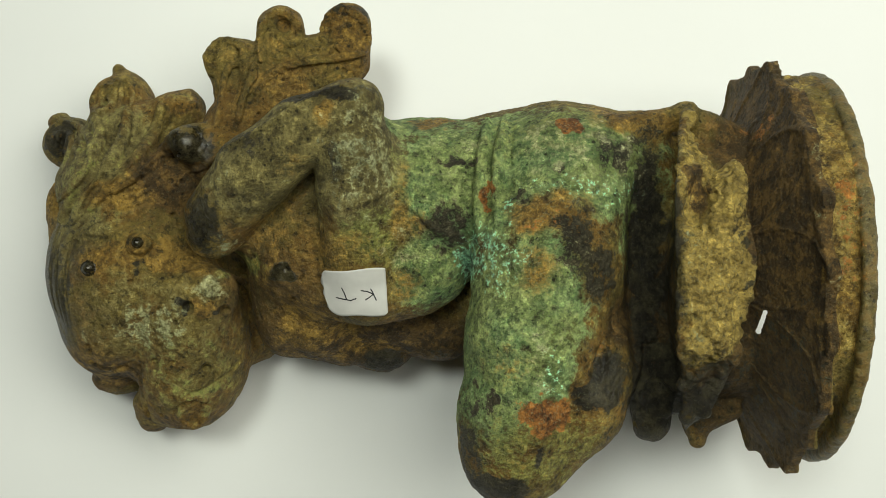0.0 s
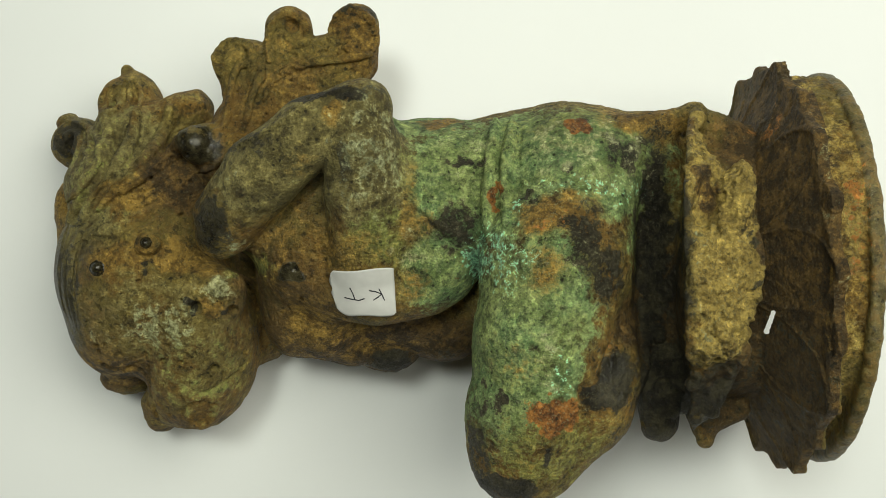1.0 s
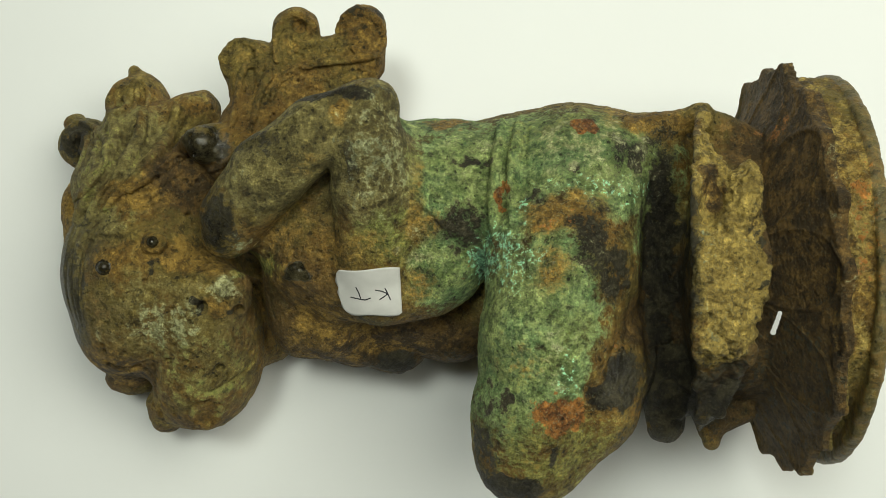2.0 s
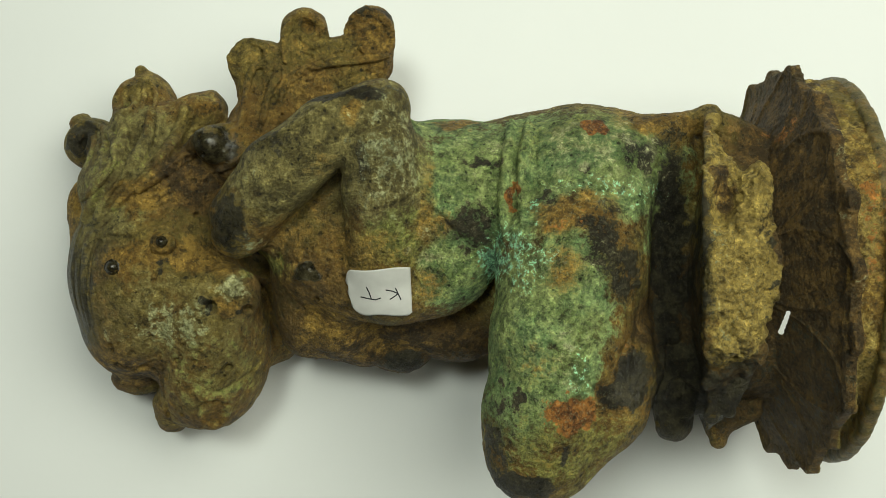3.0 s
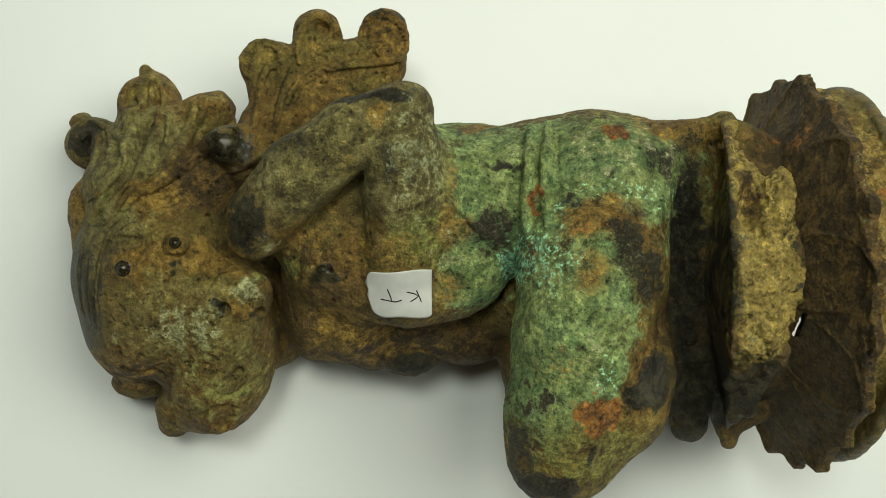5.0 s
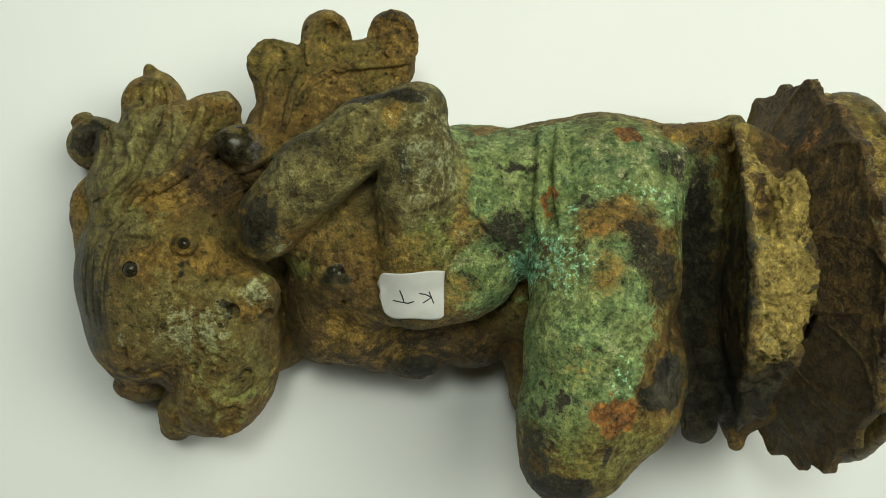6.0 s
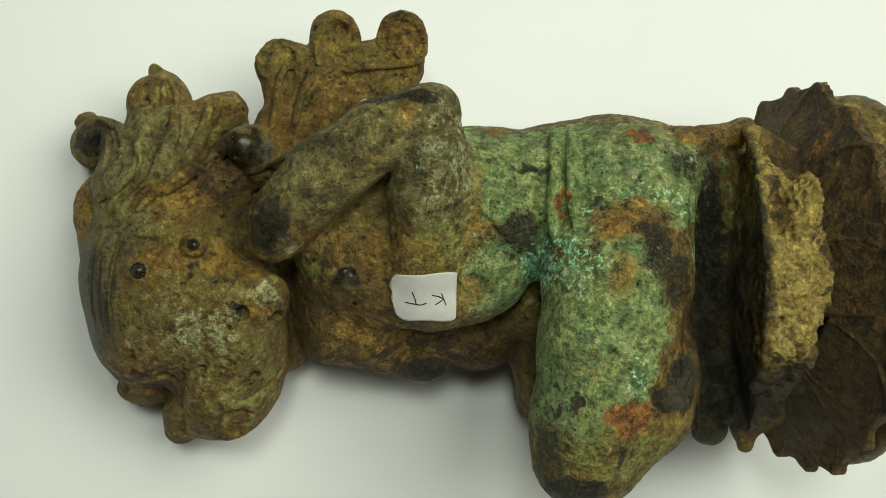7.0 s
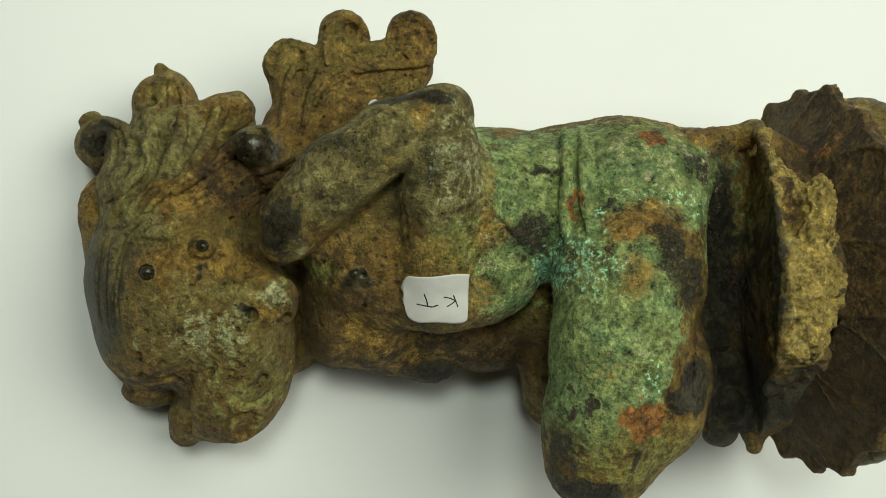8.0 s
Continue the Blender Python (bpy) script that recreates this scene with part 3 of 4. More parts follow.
line([(-80.2, 37.3), (-81.2, 28.5), (-84.4, 21.5), (-90.5, 15.6), (-95.2, 9.1)], 1.2, 0.3, 0.5, cut=True)
line([(-71.2, 39.6), (-73.6, 32.8), (-76.7, 24.5), (-83.1, 18.4), (-89.6, 13.4)], 1.2, 0.3, 0.5, cut=True)
line([(-107.6, 35.9), (-100.8, 33.7), (-93.7, 28.4), (-93.4, 20.8), (-100.0, 13.6)], 1.2, 0.4, 0.35)
line([(-100.2, 27.3), (-96.4, 23.4), (-96.4, 18.2), (-103.1, 12.9)], 1.0, 0.3, 0.35)
line([(-95.8, 27.0), (-93.2, 23.2), (-95.2, 17.9)], 0.7, 0.2, 0.3, cut=True)
line([(-84.7, 14.2), (-78.8, 15.2), (-74.0, 18.2), (-70.6, 21.0)], 0.55, 0.1, 0.3, cut=True)
line([(-85.4, 11.8), (-78.9, 13.3), (-74.0, 17.1), (-70.6, 20.5)], 0.55, 0.1, 0.3, cut=True)
line([(-86.2, 9.5), (-78.9, 11.4), (-74.0, 15.9), (-70.6, 20.0)], 0.55, 0.1, 0.3, cut=True)
line([(-86.7, 7.1), (-78.8, 9.5), (-74.1, 14.7), (-70.6, 19.6)], 0.55, 0.1, 0.3, cut=True)
line([(-87.1, 4.7), (-78.7, 7.6), (-74.1, 13.5), (-70.5, 19.1)], 0.55, 0.1, 0.3, cut=True)
for n in range(3):
    u = n / 2
    line([between((-102.2, 22.2, 25.0), (-97.5, 22.2, 25.0), u), between((-101.7, 27.7, 25.0), (-97.5, 28.2, 25.0), u), between((-103.3, 32.4, 25.0), (-99.8, 32.4, 25.0), u)], 0.9, 0.2, 0.35)
    line([between((-91.2, 35.6, 25.0), (-84.1, 38.0, 25.0), u), between((-90.7, 41.1, 25.0), (-84.9, 42.7, 25.0), u), between((-89.6, 46.6, 25.0), (-87.2, 46.6, 25.0), u)], 0.8, 0.15, 0.35)
scroll((-106.1, 30.5, 20.0), 5.0, 0.8, 1.2, 2.0)
scroll((-92.5, 40.1, 20.0), 5.0, 0.8, 1.1, 1.2)
# scrolled lobes and grooves of the crown plate
line([(-47.7, 49.7), (-48.0, 56.5), (-43.8, 62.0), (-38.9, 59.8), (-37.8, 55.5), (-40.9, 53.8), (-43.2, 56.1)], 1.3, 0.5, 0.4)
line([(-31.4, 54.3), (-31.2, 59.5), (-26.4, 63.0), (-21.2, 59.7), (-20.1, 54.2), (-23.8, 50.5), (-27.4, 52.9)], 1.3, 0.5, 0.4)
line([(-61.5, 46.3), (-62.7, 51.1), (-59.0, 55.2), (-53.4, 53.7), (-52.6, 49.8), (-56.6, 48.4)], 1.3, 0.5, 0.4)
line([(-49.2, 39.4), (-46.5, 44.8), (-38.9, 48.5), (-30.0, 49.3), (-20.9, 51.1)], 1.3, 0.5, 0.4)
line([(-59.5, 31.8), (-58.2, 38.7), (-57.4, 44.7), (-56.8, 48.1)], 1.3, 0.5, 0.4)
line([(-53.6, 33.3), (-52.3, 39.3), (-50.1, 44.5), (-49.4, 48.6)], 1.3, 0.5, 0.4)
line([(-57.7, 36.6), (-56.3, 43.5), (-55.3, 47.6)], 0.85, 0.4, 0.3, cut=True)
line([(-51.3, 38.4), (-48.8, 43.2), (-45.0, 47.2)], 0.85, 0.4, 0.3, cut=True)
line([(-46.6, 38.0), (-39.2, 41.7), (-31.7, 45.2), (-24.1, 47.1)], 0.85, 0.4, 0.3, cut=True)
line([(-43.9, 48.8), (-36.3, 51.1), (-29.6, 52.0)], 0.85, 0.4, 0.3, cut=True)
line([(-45.0, 51.7), (-45.7, 55.1), (-44.2, 58.6)], 0.85, 0.4, 0.3, cut=True)
line([(-35.6, 55.0), (-33.0, 53.4), (-26.6, 54.2)], 0.85, 0.4, 0.3, cut=True)
line([(-33.4, 56.5), (-28.8, 58.8), (-25.4, 59.2)], 0.85, 0.4, 0.3, cut=True)
line([(-39.6, 32.4), (-34.0, 34.7), (-29.3, 37.7)], 0.85, 0.4, 0.3, cut=True)
line([(-63.1, 30.8), (-61.2, 33.6), (-59.5, 37.3)], 0.85, 0.4, 0.3, cut=True)
line([(-56.6, 30.8), (-50.9, 32.7), (-42.7, 32.1)], 0.85, 0.4, 0.3, cut=True)
line([(-42.1, 45.4), (-35.4, 47.3), (-27.2, 48.3)], 0.85, 0.4, 0.3, cut=True)
hole((-41.9, 58.6, 43.0), 2.0, 2.5)
# mouth and cheek folds
line([(-70.9, -45.8), (-69.4, -41.0), (-65.8, -39.0), (-63.4, -41.5), (-64.5, -45.7), (-67.9, -48.1), (-70.6, -46.1)], 1.0, 0.2)
line([(-67.8, -38.7), (-64.7, -38.2), (-59.5, -35.1), (-55.4, -30.7), (-53.7, -25.9)], 0.7, 0.2, cut=True)
line([(-80.9, -31.4), (-81.5, -38.1), (-81.5, -44.2), (-81.1, -49.0)], 0.8, 0.2, cut=True)
line([(-94.4, -30.1), (-90.4, -32.6), (-85.0, -31.8), (-81.8, -34.5)], 0.8, 0.2, cut=True)
line([(-72.8, -46.7, 30.0), (-71.2, -42.5, 30.0), (-66.6, -40.5, 30.0), (-61.9, -42.1, 30.0)], 0.6, 0.3, cut=True)
line([(-81.0, -40.2, 30.0), (-77.9, -42.7, 30.0), (-74.3, -42.1, 30.0)], 0.6, 0.3, cut=True)
line([(-70.4, -12.3, 50.0), (-67.4, -7.4, 50.0), (-61.2, -6.0, 50.0), (-54.6, -8.6, 50.0), (-52.5, -15.2, 50.0)], 0.8, -0.1)
line([(-82.7, -30.0, 40.0), (-87.2, -32.2, 40.0), (-90.9, -34.2, 40.0)], 0.6, 0.3, cut=True)
# pits: nostrils, cheek, and casting flaws over the face, the crown and the chest
hole((-66.1, -15.2, 52.0), 1.8, 4.0)
hole((-57.0, -16.0, 52.0), 1.6, 4.0)
hole((-62.4, -31.5, 43.0), 1.2, 2.5)
hole((-75.9, -29.7, 43.0), 1.1, 2.0)
for mx, rx, ry, many in (((-73.2, 16.5, 45.0), 16, 9, 26), ((-82.1, -17.6, 45.0), 20, 20, 34), ((-66.2, -29.7, 43.0), 12, 14, 16), ((-42.1, 44.6, 45.0), 20, 12, 40), ((-38.5, -2.8, 50.0), 14, 14, 22)):
    for n in range(many):
        hole((mx[0] + rx * dice.gauss(0, 0.55), mx[1] + ry * dice.gauss(0, 0.55)), dice.uniform(0.35, 0.8), dice.uniform(0.6, 1.6))
# the belt: two cords over the waist
line([(9.3, 31.7, 62.0), (7.1, 19.3, 70.0), (6.6, 8.3, 70.0), (7.3, 0.1, 66.0)], 0.4, 0.2, cut=True)
line([(11.2, 32.2, 62.0), (9.2, 19.3, 70.0), (8.6, 8.3, 70.0), (9.3, 1.2, 66.0)], 1.5, 0.25)
line([(13.1, 32.2, 62.0), (11.2, 19.3, 70.0), (10.7, 5.6, 70.0)], 0.4, 0.4, cut=True)
line([(15.2, 32.2, 62.0), (13.4, 19.3, 70.0), (12.9, 5.6, 70.0)], 1.5, 0.25)
line([(17.4, 31.7, 62.0), (15.7, 19.3, 70.0), (15.0, 5.6, 70.0)], 0.4, 0.2, cut=True)
# folds of the arm, the belly and the thigh, and the casting seam of the forearm
line([(-65.1, 20.5), (-52.5, 24.5), (-42.1, 29.4), (-34.0, 34.2), (-28.0, 37.4), (-23.3, 38.6)], 0.8, 0.35)
line([(-13.3, 13.6, 60.0), (-6.9, 7.9, 60.0), (-2.0, 3.0, 60.0), (2.3, 0.1, 60.0)], 0.5, 0.1, cut=True)
line([(-31.7, 19.9, 60.0), (-30.8, 11.5, 60.0), (-29.5, 3.0, 60.0)], 1.0, 0.2, cut=True)
line([(38.0, -19.0, 70.0), (35.0, -27.2, 70.0), (34.3, -34.1, 70.0)], 0.6, 0.1, cut=True)


# ---- skin, relief, patina and painted shade of the statue ----
points, quads = skin(solid)
facing = normals_of(points, quads)


# the layers' outlines wander
wander = np.stack([(lattice(points, 7.0, 20 + n) - 0.5) * 4.0 + (lattice(points, 3.1, 30 + n) - 0.5) * 3.5 for n in range(3)], 1)
strayed = points + wander


def near(c, r, soft=0.40):
    """1 inside an ellipsoid, falling to 0 past its edge."""
    d = np.sqrt((((strayed - np.array(c)) / np.array(r)) ** 2).sum(1))
    return np.clip((1 + soft - d) / (2 * soft), 0, 1)


def most(*masks):
    return np.maximum.reduce(masks)


broad, patch, grain, tiny = (lattice(points, s, n) for s, n in ((16.0, 1), (5.5, 2), (2.8, 3), (1.5, 4)))
px, py, pz = points.T
# places of the layers
EYES = ((-91.7, -5.1, 48.4), (-78.4, 1.6, 51.8))
groove = ((px > 82.5) & (px < 91.2) & (np.hypot(py + 4.6, pz - 51.5) < 49)).astype(float) * np.clip((py + 32) / 10, 0, 1)
rim = (px > 91.2).astype(float)
lip = ((px > 80) & (px < 85) & (np.hypot(py + 4.6, pz - 51.5) > 47.5)).astype(float)
smooth = most(0.75 * ((px > 71) & (px < 82.5) & (pz > 10)), near((-66.0, 27.2, 50.0), (6, 6, 7)), near((-36.1, 23.4, 70.0), (34, 24, 16)), near((-19.8, 19.4, 68.0), (12, 26, 14)), near((-103.0, -9.2, 30.0), (10, 24, 30)), near((-87.9, 16.7, 40.0), (18, 14, 20)) * 0.9, near((-87.5, 32.7, 30.0), (22, 16, 18)) * 0.9, near((-91.9, -4.6, 47.0), (3, 3, 4)), near((-78.6, 1.6, 51.0), (2.4, 2.4, 4)))
crust = most(near((55.3, 0.1, 99.0), (3.2, 10, 9)), near((58.9, -6.1, 97.0), (7, 10, 10)), near((57.5, -17.3, 96.0), (6, 10, 10)), near((59.1, 23.0, 88.0), (5, 5.5, 10)), near((54.0, 13.8, 97.0), (1.6, 14, 8)) * 0.95,
             near((61.5, 17.9, 92.0), (3, 3, 6)) * 0.8, near((63.8, 1.4, 92.0), (4, 6, 9)) * 0.9, near((63.3, 9.6, 93.0), (4, 9, 8)) * 0.15, near((88.0, 14.0, 96.0), (6.0, 34, 22)) * 0.4 * groove, near((88.0, 5.0, 100.0), (3, 8, 10)) * 0.7 * groove,
             near((88.7, -18.5, 98.0), (3.0, 5, 8)) * 0.6 * groove, near((84.5, 43.0, 72.0), (4.5, 5, 10)) * 0.4)
teal = most(near((14.0, -24.2, 76.0), (14, 26, 22)) * 0.9, near((-66.4, -31.3, 42.0), (16, 14, 16)) * 0.15, near((20.3, -42.9, 84.0), (18, 16, 18)) * 0.35, rim * 0.1, near((37.2, 15.0, 74.0), (18, 9, 14)) * 0.9, near((44.6, 8.3, 70.0), (8, 16, 16)) * 0.55, near((52.9, 5.3, 84.0), (4, 30, 24)) * 0.2, near((2.2, 15.4, 66.0), (14, 18, 16)), near((16.0, 15.3, 68.0), (14, 26, 16)), near((29.5, 20.7, 70.0), (24, 14, 18)) * 0.85, near((24.4, 27.9, 66.0), (14, 8, 14)) * 0.4, near((33.2, 15.0, 74.0), (14, 6, 12)), near((15.5, -15.9, 76.0), (8, 20, 16)),
            near((22.9, -10.3, 84.0), (12, 20, 12)) * 0.8, near((-2.0, -5.5, 62.0), (11, 12, 14)) * 0.9, near((25.4, -25.7, 86.0), (5, 10, 8)), near((-4.8, 32.2, 58.0), (14, 5, 16)) * 0.8, near((8.0, -11.2, 58.0), (8, 6, 10)))
hollow = near((56.7, 14.4, 97.0), (2.6, 7, 10), 0.25)
ochre = most(groove * (0.10 + 0.45 * broad) * np.clip((pz - 76) / 18, 0, 1), near((57.4, 5.1, 97.0), (7, 32, 12)) * 0.6 * (1 - hollow), near((-81.4, -8.7, 48.0), (16, 14, 14)) * 0.15, near((56.9, -16.1, 96.0), (6, 12, 10)) * 0.6, near((-61.5, -15.1, 52.0), (4, 3, 5)) * 0.9, near((88.5, 2.0, 98.0), (6, 26, 16)) * 1.2 * groove, near((88.7, -17.2, 98.0), (3, 8, 10)) * 0.5 * groove, near((-68.8, -2.0, 52.0), (14, 5, 12)), near((-84.6, 14.3, 44.0), (8, 4, 9)), near((-90.5, -2.8, 47.0), (5, 4, 6)), near((-42.1, 43.1, 45.0), (26, 18, 12)) * 0.34, near((-22.2, -24.5, 32.0), (16, 7, 10)) * 0.6, near((-37.4, -22.8, 34.0), (10, 8, 14)) * 0.7, near((-23.5, 54.1, 46.0), (5, 7, 8)) * 0.9,
             near((-11.1, 11.4, 62.0), (3.4, 12, 10)), near((-6.2, 5.8, 62.0), (8, 5, 10)) * 0.7, near((-2.7, 32.0, 58.0), (7, 2.4, 9)), near((-23.2, 0.1, 60.0), (11, 7, 14)) * 0.7, near((-28.0, 31.6, 76.0), (4, 3, 6)) * 0.85,
             near((-36.1, 21.3, 70.0), (4, 4, 7)) * 0.8, near((22.9, -45.5, 84.0), (16, 12, 16)) * 0.3, near((15.1, -25.9, 84.0), (10, 6, 12)) * 0.35, near((25.0, 7.9, 78.0), (10, 5.4, 14)), near((59.4, 26.2, 84.0), (7, 4, 12)), near((52.1, 29.5, 70.0), (7, 4, 12)) * 0.9, near((-41.5, 1.6, 50.0), (12, 14, 16)) * 0.5, near((-95.7, -30.5, 34.0), (10, 8, 14)) * 0.7, near((46.6, 32.0, 66.0), (10, 4, 12)),
             near((-33.2, -19.1, 45.0), (12, 8, 20)) * 0.8, near((-110.3, 10.5, 20.0), (6, 14, 16)), near((21.6, -5.1, 84.0), (6, 6, 8)) * 0.7, near((-9.0, -8.3, 62.0), (5, 5, 8)) * 0.7)
# brown surfaces; over the folded legs and lower skirt it also paints in shade
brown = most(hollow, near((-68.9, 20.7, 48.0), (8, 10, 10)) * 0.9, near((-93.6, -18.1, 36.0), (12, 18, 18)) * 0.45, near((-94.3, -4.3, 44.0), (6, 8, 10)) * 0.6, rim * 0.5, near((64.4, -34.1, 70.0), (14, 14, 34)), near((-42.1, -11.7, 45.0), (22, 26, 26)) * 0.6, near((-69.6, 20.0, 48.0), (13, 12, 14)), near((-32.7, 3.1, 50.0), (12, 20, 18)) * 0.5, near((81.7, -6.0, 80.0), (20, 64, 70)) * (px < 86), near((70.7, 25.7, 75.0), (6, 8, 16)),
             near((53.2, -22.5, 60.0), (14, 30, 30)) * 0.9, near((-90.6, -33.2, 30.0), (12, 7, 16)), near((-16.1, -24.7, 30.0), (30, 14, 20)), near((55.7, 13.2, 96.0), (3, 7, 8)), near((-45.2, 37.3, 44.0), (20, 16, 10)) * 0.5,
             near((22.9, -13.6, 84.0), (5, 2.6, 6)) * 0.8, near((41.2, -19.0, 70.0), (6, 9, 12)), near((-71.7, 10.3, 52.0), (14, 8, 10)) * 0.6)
stud = np.maximum(np.hypot(px - EYES[0][0], py - EYES[0][1]) < 2.1, np.hypot(px - EYES[1][0], py - EYES[1][1]) < 1.6).astype(float)
# exposed metal, plus painted shade: thigh-skirt hollow, folded legs, lower lotus, neck gap, nostrils
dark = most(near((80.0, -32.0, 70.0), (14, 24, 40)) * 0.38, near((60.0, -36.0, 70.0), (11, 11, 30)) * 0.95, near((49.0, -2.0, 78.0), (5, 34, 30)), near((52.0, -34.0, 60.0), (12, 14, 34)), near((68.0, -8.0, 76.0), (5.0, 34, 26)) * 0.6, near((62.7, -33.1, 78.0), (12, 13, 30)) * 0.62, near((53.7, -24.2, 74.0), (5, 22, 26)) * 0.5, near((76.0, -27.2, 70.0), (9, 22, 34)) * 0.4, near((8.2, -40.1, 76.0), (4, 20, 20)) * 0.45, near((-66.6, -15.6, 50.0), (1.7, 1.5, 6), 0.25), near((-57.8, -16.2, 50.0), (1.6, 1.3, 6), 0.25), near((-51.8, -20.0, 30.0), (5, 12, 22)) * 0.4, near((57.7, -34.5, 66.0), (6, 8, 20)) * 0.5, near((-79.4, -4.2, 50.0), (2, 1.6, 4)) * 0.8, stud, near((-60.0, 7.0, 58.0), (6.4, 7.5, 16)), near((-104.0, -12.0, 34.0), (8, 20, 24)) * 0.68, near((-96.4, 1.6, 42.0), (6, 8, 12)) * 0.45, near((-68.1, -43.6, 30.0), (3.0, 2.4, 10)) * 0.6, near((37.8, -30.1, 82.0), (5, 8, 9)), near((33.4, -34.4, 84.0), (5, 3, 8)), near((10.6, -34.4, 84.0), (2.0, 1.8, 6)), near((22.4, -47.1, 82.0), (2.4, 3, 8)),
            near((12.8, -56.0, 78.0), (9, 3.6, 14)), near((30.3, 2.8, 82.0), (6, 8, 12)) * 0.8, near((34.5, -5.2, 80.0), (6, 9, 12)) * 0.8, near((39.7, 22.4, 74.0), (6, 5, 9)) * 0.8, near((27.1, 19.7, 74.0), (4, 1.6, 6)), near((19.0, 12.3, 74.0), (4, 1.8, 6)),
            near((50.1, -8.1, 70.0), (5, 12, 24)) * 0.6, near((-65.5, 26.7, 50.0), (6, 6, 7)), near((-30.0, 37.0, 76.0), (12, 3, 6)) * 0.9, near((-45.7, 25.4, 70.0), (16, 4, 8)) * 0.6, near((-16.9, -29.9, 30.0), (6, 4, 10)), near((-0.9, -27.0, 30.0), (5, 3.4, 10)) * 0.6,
            near((50.4, -44.6, 68.0), (3, 3, 6)), near((-40.4, -6.0, 58.0), (3, 2.6, 4)), near((-106.1, 30.2, 24.0), (5, 7, 9)) * 0.8, near((-25.5, 20.4, 74.0), (3, 9, 9)) * 0.6, near((-19.3, 21.6, 76.0), (4, 8, 8)) * 0.5, near((1.5, 5.7, 66.0), (7, 7, 10)) * 0.7,
            near((4.3, 21.5, 68.0), (5, 1.6, 6)) * 0.8, near((6.8, -48.1, 76.0), (4, 12, 14)) * 0.6, near((-42.2, 58.9, 44.0), (8, 2.4, 8), 0.8) * 0.4, near((-24.5, 62.7, 42.0), (6, 2.4, 8)) * 0.8, near((42.3, -42.7, 76.0), (6, 6, 8)) * 0.5)
rust = most(near((23.4, -38.0, 86.0), (5.8, 4.8, 8)), near((31.0, 29.9, 72.0), (3.8, 1.4, 6), 0.2), near((10.6, 12.6, 72.0), (1.1, 3.6, 5)), near((24.1, 7.3, 78.0), (7, 3.6, 14)) * 0.30, near((74.0, 30.0, 73.0), (4, 5, 9)) * 0.6, near((88.8, 6.0, 100.0), (3.0, 18, 10)) * 0.45,
            near((2.6, -5.1, 66.0), (1.4, 1, 4)), near((37.0, -21.3, 76.0), (2.4, 4, 8)) * 0.6)
turq = most(near((7.6, -3.2, 62.0), (5.0, 4.0, 18)), near((15.9, 6.6, 74.0), (2.0, 5, 6)) * 0.8, near((13.1, 0.1, 70.0), (7, 5, 12)) * 0.72, near((33.2, 13.9, 74.0), (14, 4, 9)) * 0.26, near((24.7, -27.0, 86.0), (3, 6, 8)) * 0.25,
            near((15.4, -5.2, 78.0), (6, 7, 8)) * 0.4)
pale = most(lip * 0.2, near((-37.9, 31.5, 77.0), (13, 1.2, 5), 0.6) * 0.35, near((9.0, 19.3, 70.0), (24, 14, 14)) * 0.25, near((-59.3, -9.6, 56.0), (8, 5, 9)), near((-76.7, -19.7, 48.0), (11, 7, 12)) * 0.75, near((-18.8, 22.0, 76.0), (9, 17, 10)) * 0.68, near((-92.5, -22.1, 45.0), (5, 4, 12)) * 0.45, near((22.8, -24.5, 86.0), (5, 10, 8)) * 0.55,
            near((22.9, -7.7, 84.0), (14, 18, 12)) * 0.25, near((34.8, 16.4, 72.0), (16, 10, 12)) * 0.5, near((-46.0, 18.0, 68.0), (14, 10, 10)) * 0.25, near((-53.2, 0.1, 60.0), (5, 4, 6)) * 0.5, near((30.7, 24.0, 72.0), (18, 9, 12)) * 0.62,
            near((83.7, 24.0, 94.0), (2, 8, 8)) * 0.6, near((86.2, 2.6, 100.0), (1.4, 18, 8)) * 0.5, near((0.8, 26.6, 64.0), (12, 5, 10)) * 0.5, near((-9.6, 0.1, 64.0), (5, 8, 8)) * 0.55, near((54.2, -4.8, 100.0), (3, 22, 8)) * 0.4)
speckle = most(near((14.7, 15.4, 66.0), (36, 30, 26)), near((21.8, -15.6, 82.0), (18, 28, 16)), near((-3.4, -5.5, 62.0), (14, 14, 16)), crust, rust, near((19.0, -39.0, 84.0), (18, 14, 16)) * 0.6)
lime = most(near((-93.0, 20.0, 34.0), (18, 20, 20)) * 0.30, near((-60.0, 34.0, 40.0), (30, 24, 12)) * 0.15, near((29.5, 26.1, 70.0), (22, 10, 16)) * 0.35, near((21.6, -47.5, 84.0), (18, 12, 18)) * 0.55, near((-67.0, -32.0, 40.0), (16, 15, 20)) * 0.34, near((30.9, 28.2, 70.0), (20, 7, 14)) * 0.5, near((-52.8, -4.2, 52.0), (10, 4, 10)) * 0.8, near((-18.7, 4.0, 64.0), (9, 10, 12)) * 0.85, near((-81.4, 27.6, 36.0), (18, 8, 14)) * 0.15,
            near((52.1, -35.9, 66.0), (6, 8, 12)) * 0.6, near((12.6, -28.7, 82.0), (8, 12, 14)) * 0.25)
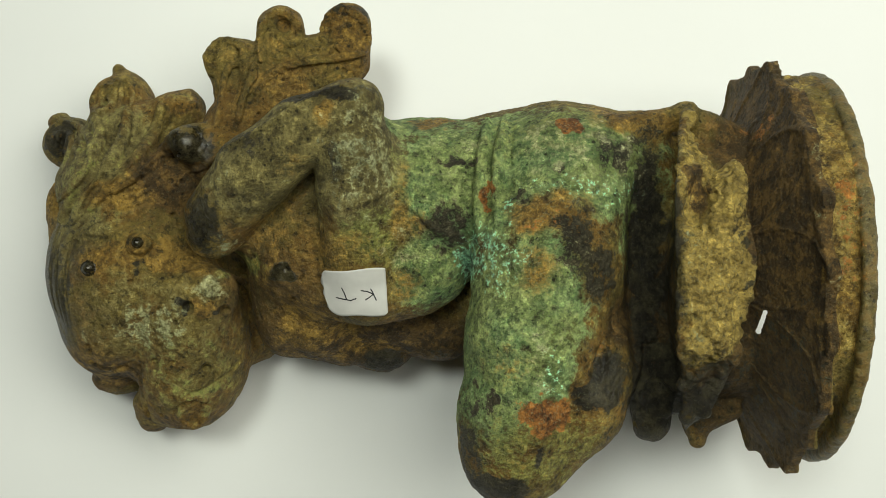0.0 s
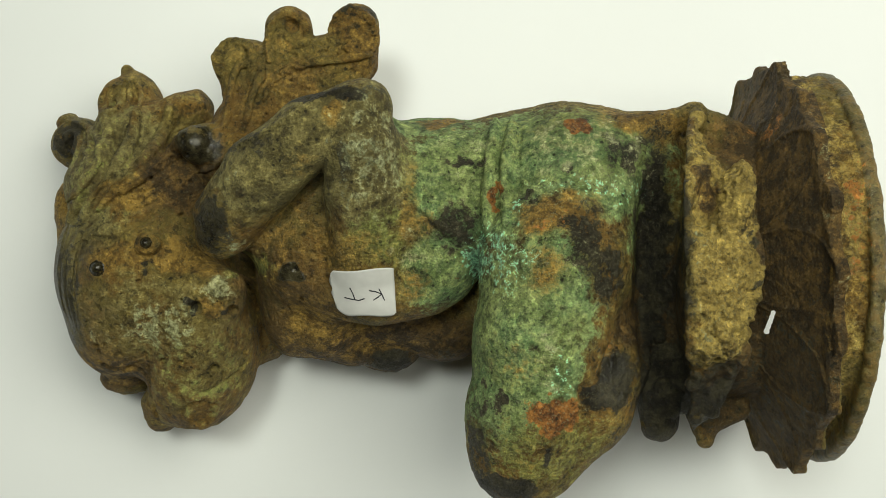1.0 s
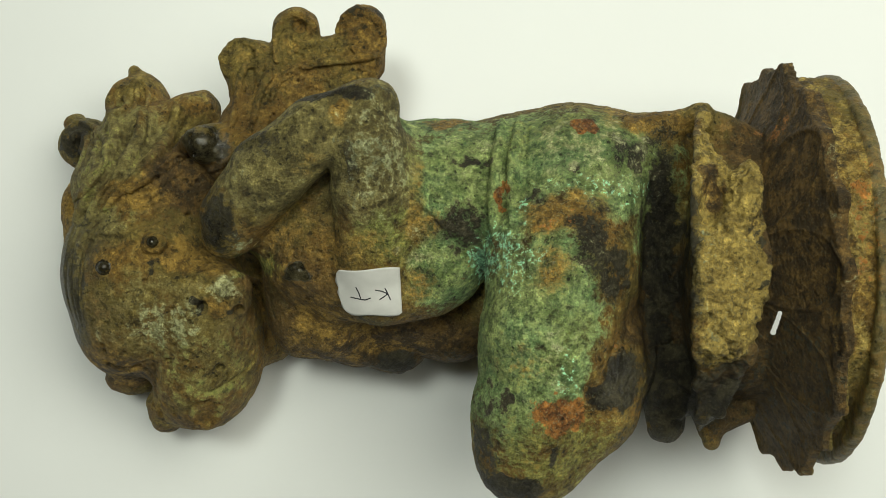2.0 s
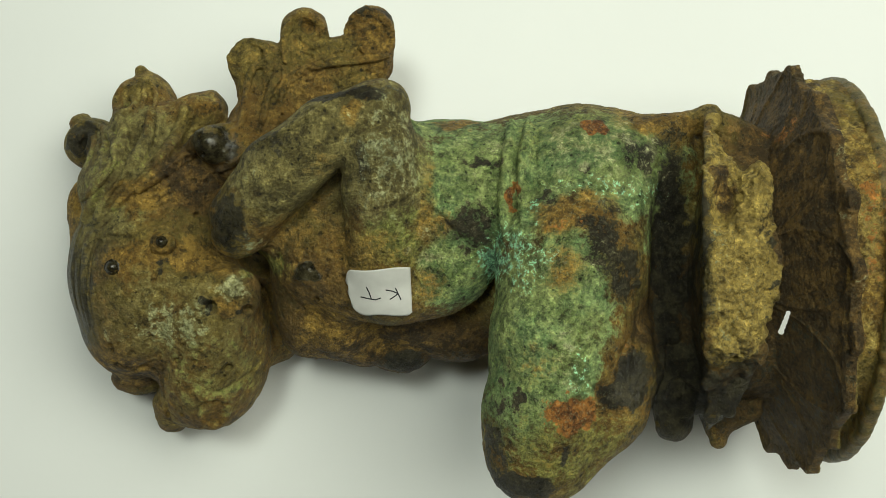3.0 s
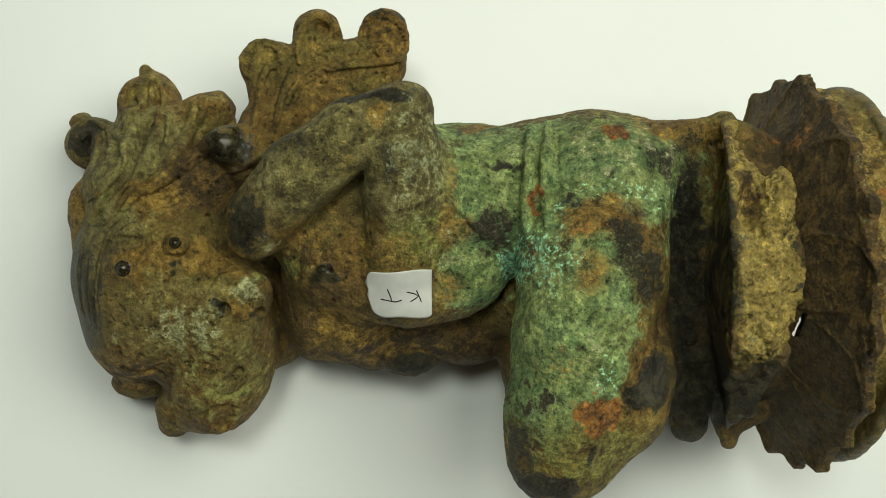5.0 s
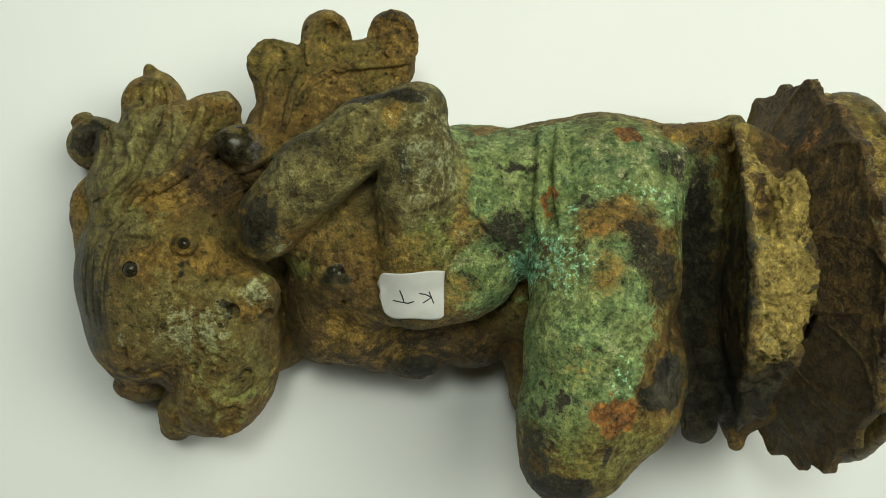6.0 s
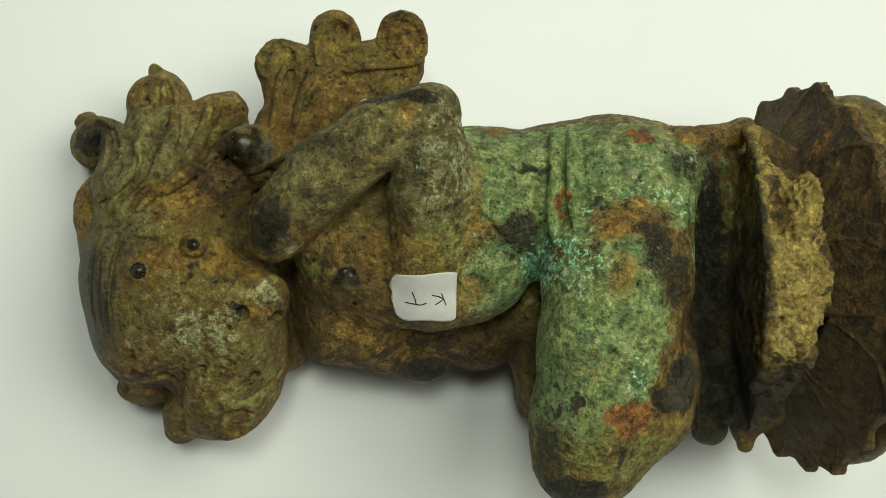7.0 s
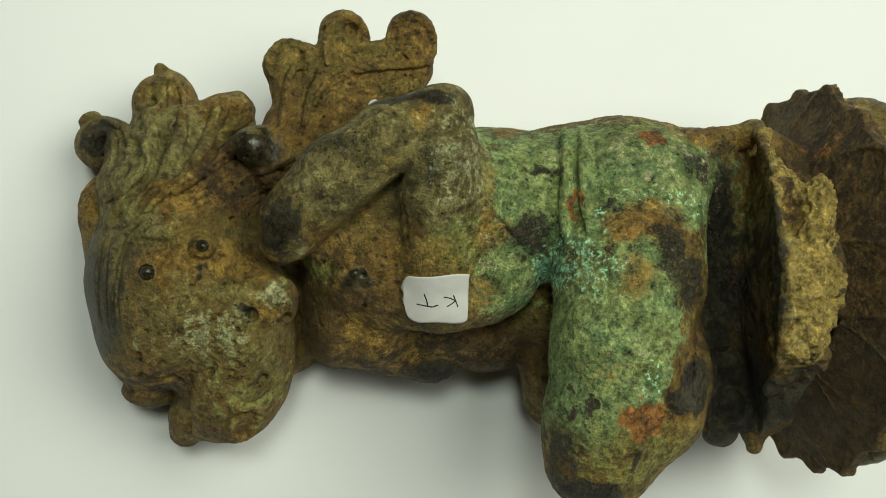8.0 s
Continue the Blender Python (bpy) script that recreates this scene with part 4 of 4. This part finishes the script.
grey = most(near((-80.4, -20.5, 46.0), (22, 20, 18)) * 0.55, near((-65.3, -29.6, 44.0), (16, 20, 16)) * 0.5, near((53.3, 5.3, 86.0), (4, 34, 24)) * 0.6, near((-36.1, 24.8, 70.0), (32, 20, 16)), near((-19.6, 23.2, 72.0), (12, 22, 14)), near((-104.6, -10.7, 30.0), (9, 24, 26)), near((-95.5, 3.2, 40.0), (10, 14, 14)) * 0.8, near((63.8, 9.6, 92.0), (5, 11, 10)), near((-103.9, 30.3, 22.0), (10, 10, 10)) * 0.6, near((-91.0, 23.0, 36.0), (18, 18, 18)) * 0.8, rim * 0.9)
shine = most(stud, rim * 0.6,  near((-60.0, 7.0, 58.0), (6.4, 7.5, 16)) * 0.8, near((-65.5, 27.0, 50.0), (6, 6, 7)), near((-103.0, -10.6, 34.0), (6, 18, 20)) * 0.5, near((37.8, -30.1, 82.0), (5, 8, 9)) * 0.5, near((-40.4, -6.0, 58.0), (3, 2.6, 4)))
lobe = near((65.0, 9.0, 90.0), (4.0, 10, 10), 0.25)
slope = np.clip((strayed[:, 0] - 52.6 - 0.2 * np.clip(97 - pz, 0, 34)) / 1.2, 0, 1) * np.clip((69.5 - strayed[:, 0]) / 2.0, 0, 1) * np.clip((strayed[:, 1] + 23) / 4.0, 0, 1) * np.clip((pz - 74) / 4.0, 0, 1)
crust = most(crust, slope * 1.15)
ochre = most(ochre * (1 - 0.7 * lobe), slope * 0.5)
grey, teal = most(grey, lobe), most(teal, lobe * 0.35)
crust = crust * (1 - hollow) * (1 - 0.8 * near((65.0, 9.0, 90.0), (3.6, 9, 9), 0.25)) * (1 - 0.25 * np.clip((0.42 - 0.6 * grain - 0.4 * tiny) * 8, 0, 1))
# relief: lumps, corrosion and pits, deepest in the earth crust
height = (patch - 0.5) * 0.5 + (grain - 0.5) * 0.42 + (tiny - 0.5) * 0.34
height *= 1 - 0.72 * smooth
height += crust * ((grain - 0.5) * 1.1 + (patch - 0.5) * 0.8 + np.abs(lattice(points, 4.2, 12) - 0.5) * 1.6 + (tiny - 0.5) * 1.9 - 0.5)
height -= np.clip(lattice(points, 1.9, 8) - 0.80, 0, 1) * 4.5 * (1 - 0.8 * smooth)
height += rust * (tiny - 0.4) * 0.8
points = points + facing * height[:, None]
points[:, 2] = np.maximum(points[:, 2], 0.05)

statue = new("bronze_statue", quad_mesh("bronze_statue", points * 0.001, quads))
statue.data.materials.append(BRONZE)
tagged(statue, "corroded green and ochre bronze kneeling statue lying on its side", "statue")
for name, four in (("patina_shade_a", (teal, ochre, dark, rust)), ("patina_b", (turq, pale, crust, brown)), ("patina_c", (speckle, lime, grey, shine))):
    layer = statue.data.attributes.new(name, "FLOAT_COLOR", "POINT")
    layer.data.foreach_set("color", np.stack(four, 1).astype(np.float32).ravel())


# ---- the paper sticker on the shoulder ----
WEST, NORTH = (-30.2, -4.8, 66.5)[0:2]
skin_near = points[(np.abs(px - WEST - 8) < 16) & (np.abs(py - NORTH + 6) < 14) & (facing[:, 2] > 0)]


def paper(u, v):
    """A place on the sticker, in millimetres: u to the east, v to the south; the south-west corner is torn round."""
    south = 7.6 + 4.3 * math.sqrt(1 - (1 - min(u / 0.34, 1)) ** 2) - 1.0 * max(u - 0.75, 0)
    south += 0.15 * math.sin(u * 9) - 1.2 * max(u - 0.95, 0) / 0.05 * 0.6
    north = 0.25 + 0.45 * math.sin(u * 5.2) * (u > 0) + 0.9 * max(0.05 - u, 0) / 0.05
    x = WEST - 0.3 + 16.4 * u + 0.6 * v * (u - 0.2) + 1.3 * v * (1 - u) ** 2 + 0.22 * math.sin(v * 14) * (u < 0.02)
    return x, NORTH - (north + (south - north) * v)


def level(x, y):
    d = (skin_near[:, 0] - x) ** 2 + (skin_near[:, 1] - y) ** 2
    w = np.exp(-d / 2.6 + 1.2 * (skin_near[:, 2] - 66))
    return float((w * skin_near[:, 2]).sum() / w.sum()) + 0.55


bm = bmesh.new()
N = 28
grid = [[None] * (N + 1) for _ in range(N + 1)]
for i in range(N + 1):
    for j in range(N + 1):
        x, y = paper(i / N, j / N)
        curl = 0.9 * max(0, 1 - (i / N + j / N) / 0.16)
        grid[i][j] = bm.verts.new(((x + curl * 0.7) * 0.001, (y - curl * 0.3) * 0.001, (level(x, y) + curl) * 0.001))
for i in range(N):
    for j in range(N):
        bm.faces.new((grid[i][j], grid[i][j + 1], grid[i + 1][j + 1], grid[i + 1][j])).smooth = True
bmesh.ops.recalc_face_normals(bm, faces=bm.faces)
label = part("paper_sticker", bm, PAPER)
thick = label.modifiers.new("thickness", "SOLIDIFY")
thick.thickness, thick.offset = 0.00014, -1
tagged(label, "torn white paper sticker with KT handwritten in black, on the shoulder", "sticker")


def letter(name, strokes, words):
    """Pen strokes that lie on the paper."""
    bm = bmesh.new()
    for stroke in strokes:
        stroke = [Vector(p[0:2]) for p in stroke]
        rail, steps = [], 8
        for n in range(len(stroke) - 1):
            rail += [stroke[n].lerp(stroke[n + 1], m / steps) for m in range(steps)]
        rail.append(stroke[-1])
        rows = []
        for n, p in enumerate(rail):
            way = (rail[min(n + 1, len(rail) - 1)] - rail[max(n - 1, 0)]).normalized()
            side = Vector((-way.y, way.x)) * (0.15 if 0 < n < len(rail) - 1 else 0.10)
            rows.append([bm.verts.new((q.x * 0.001, q.y * 0.001, (level(q.x, q.y) + 0.06) * 0.001)) for q in (p - side, p + side)])
        for a, b in zip(rows, rows[1:]):
            bm.faces.new((a[0], a[1], b[1], b[0]))
    bmesh.ops.recalc_face_normals(bm, faces=bm.faces)
    part(name, bm, INK, label, words)


letter("letter", [((-17.8, -9.7, 67.0), (-17.1, -11.1, 67.0), (-16.4, -12.7, 67.0)), ((-20.2, -10.2, 67.0), (-18.5, -10.5, 67.0), (-17.1, -11.1, 67.0)), ((-17.1, -11.1, 67.0), (-18.1, -11.9, 67.0), (-19.2, -12.6, 67.0))], "handwritten black letter K")
letter("letter", [((-26.5, -12.0, 67.0), (-24.6, -12.4, 67.0), (-22.8, -12.7, 67.0), (-21.3, -12.2, 67.0)), ((-25.0, -9.5, 67.0), (-24.3, -10.9, 67.0), (-23.8, -12.4, 67.0))], "handwritten black letter T")
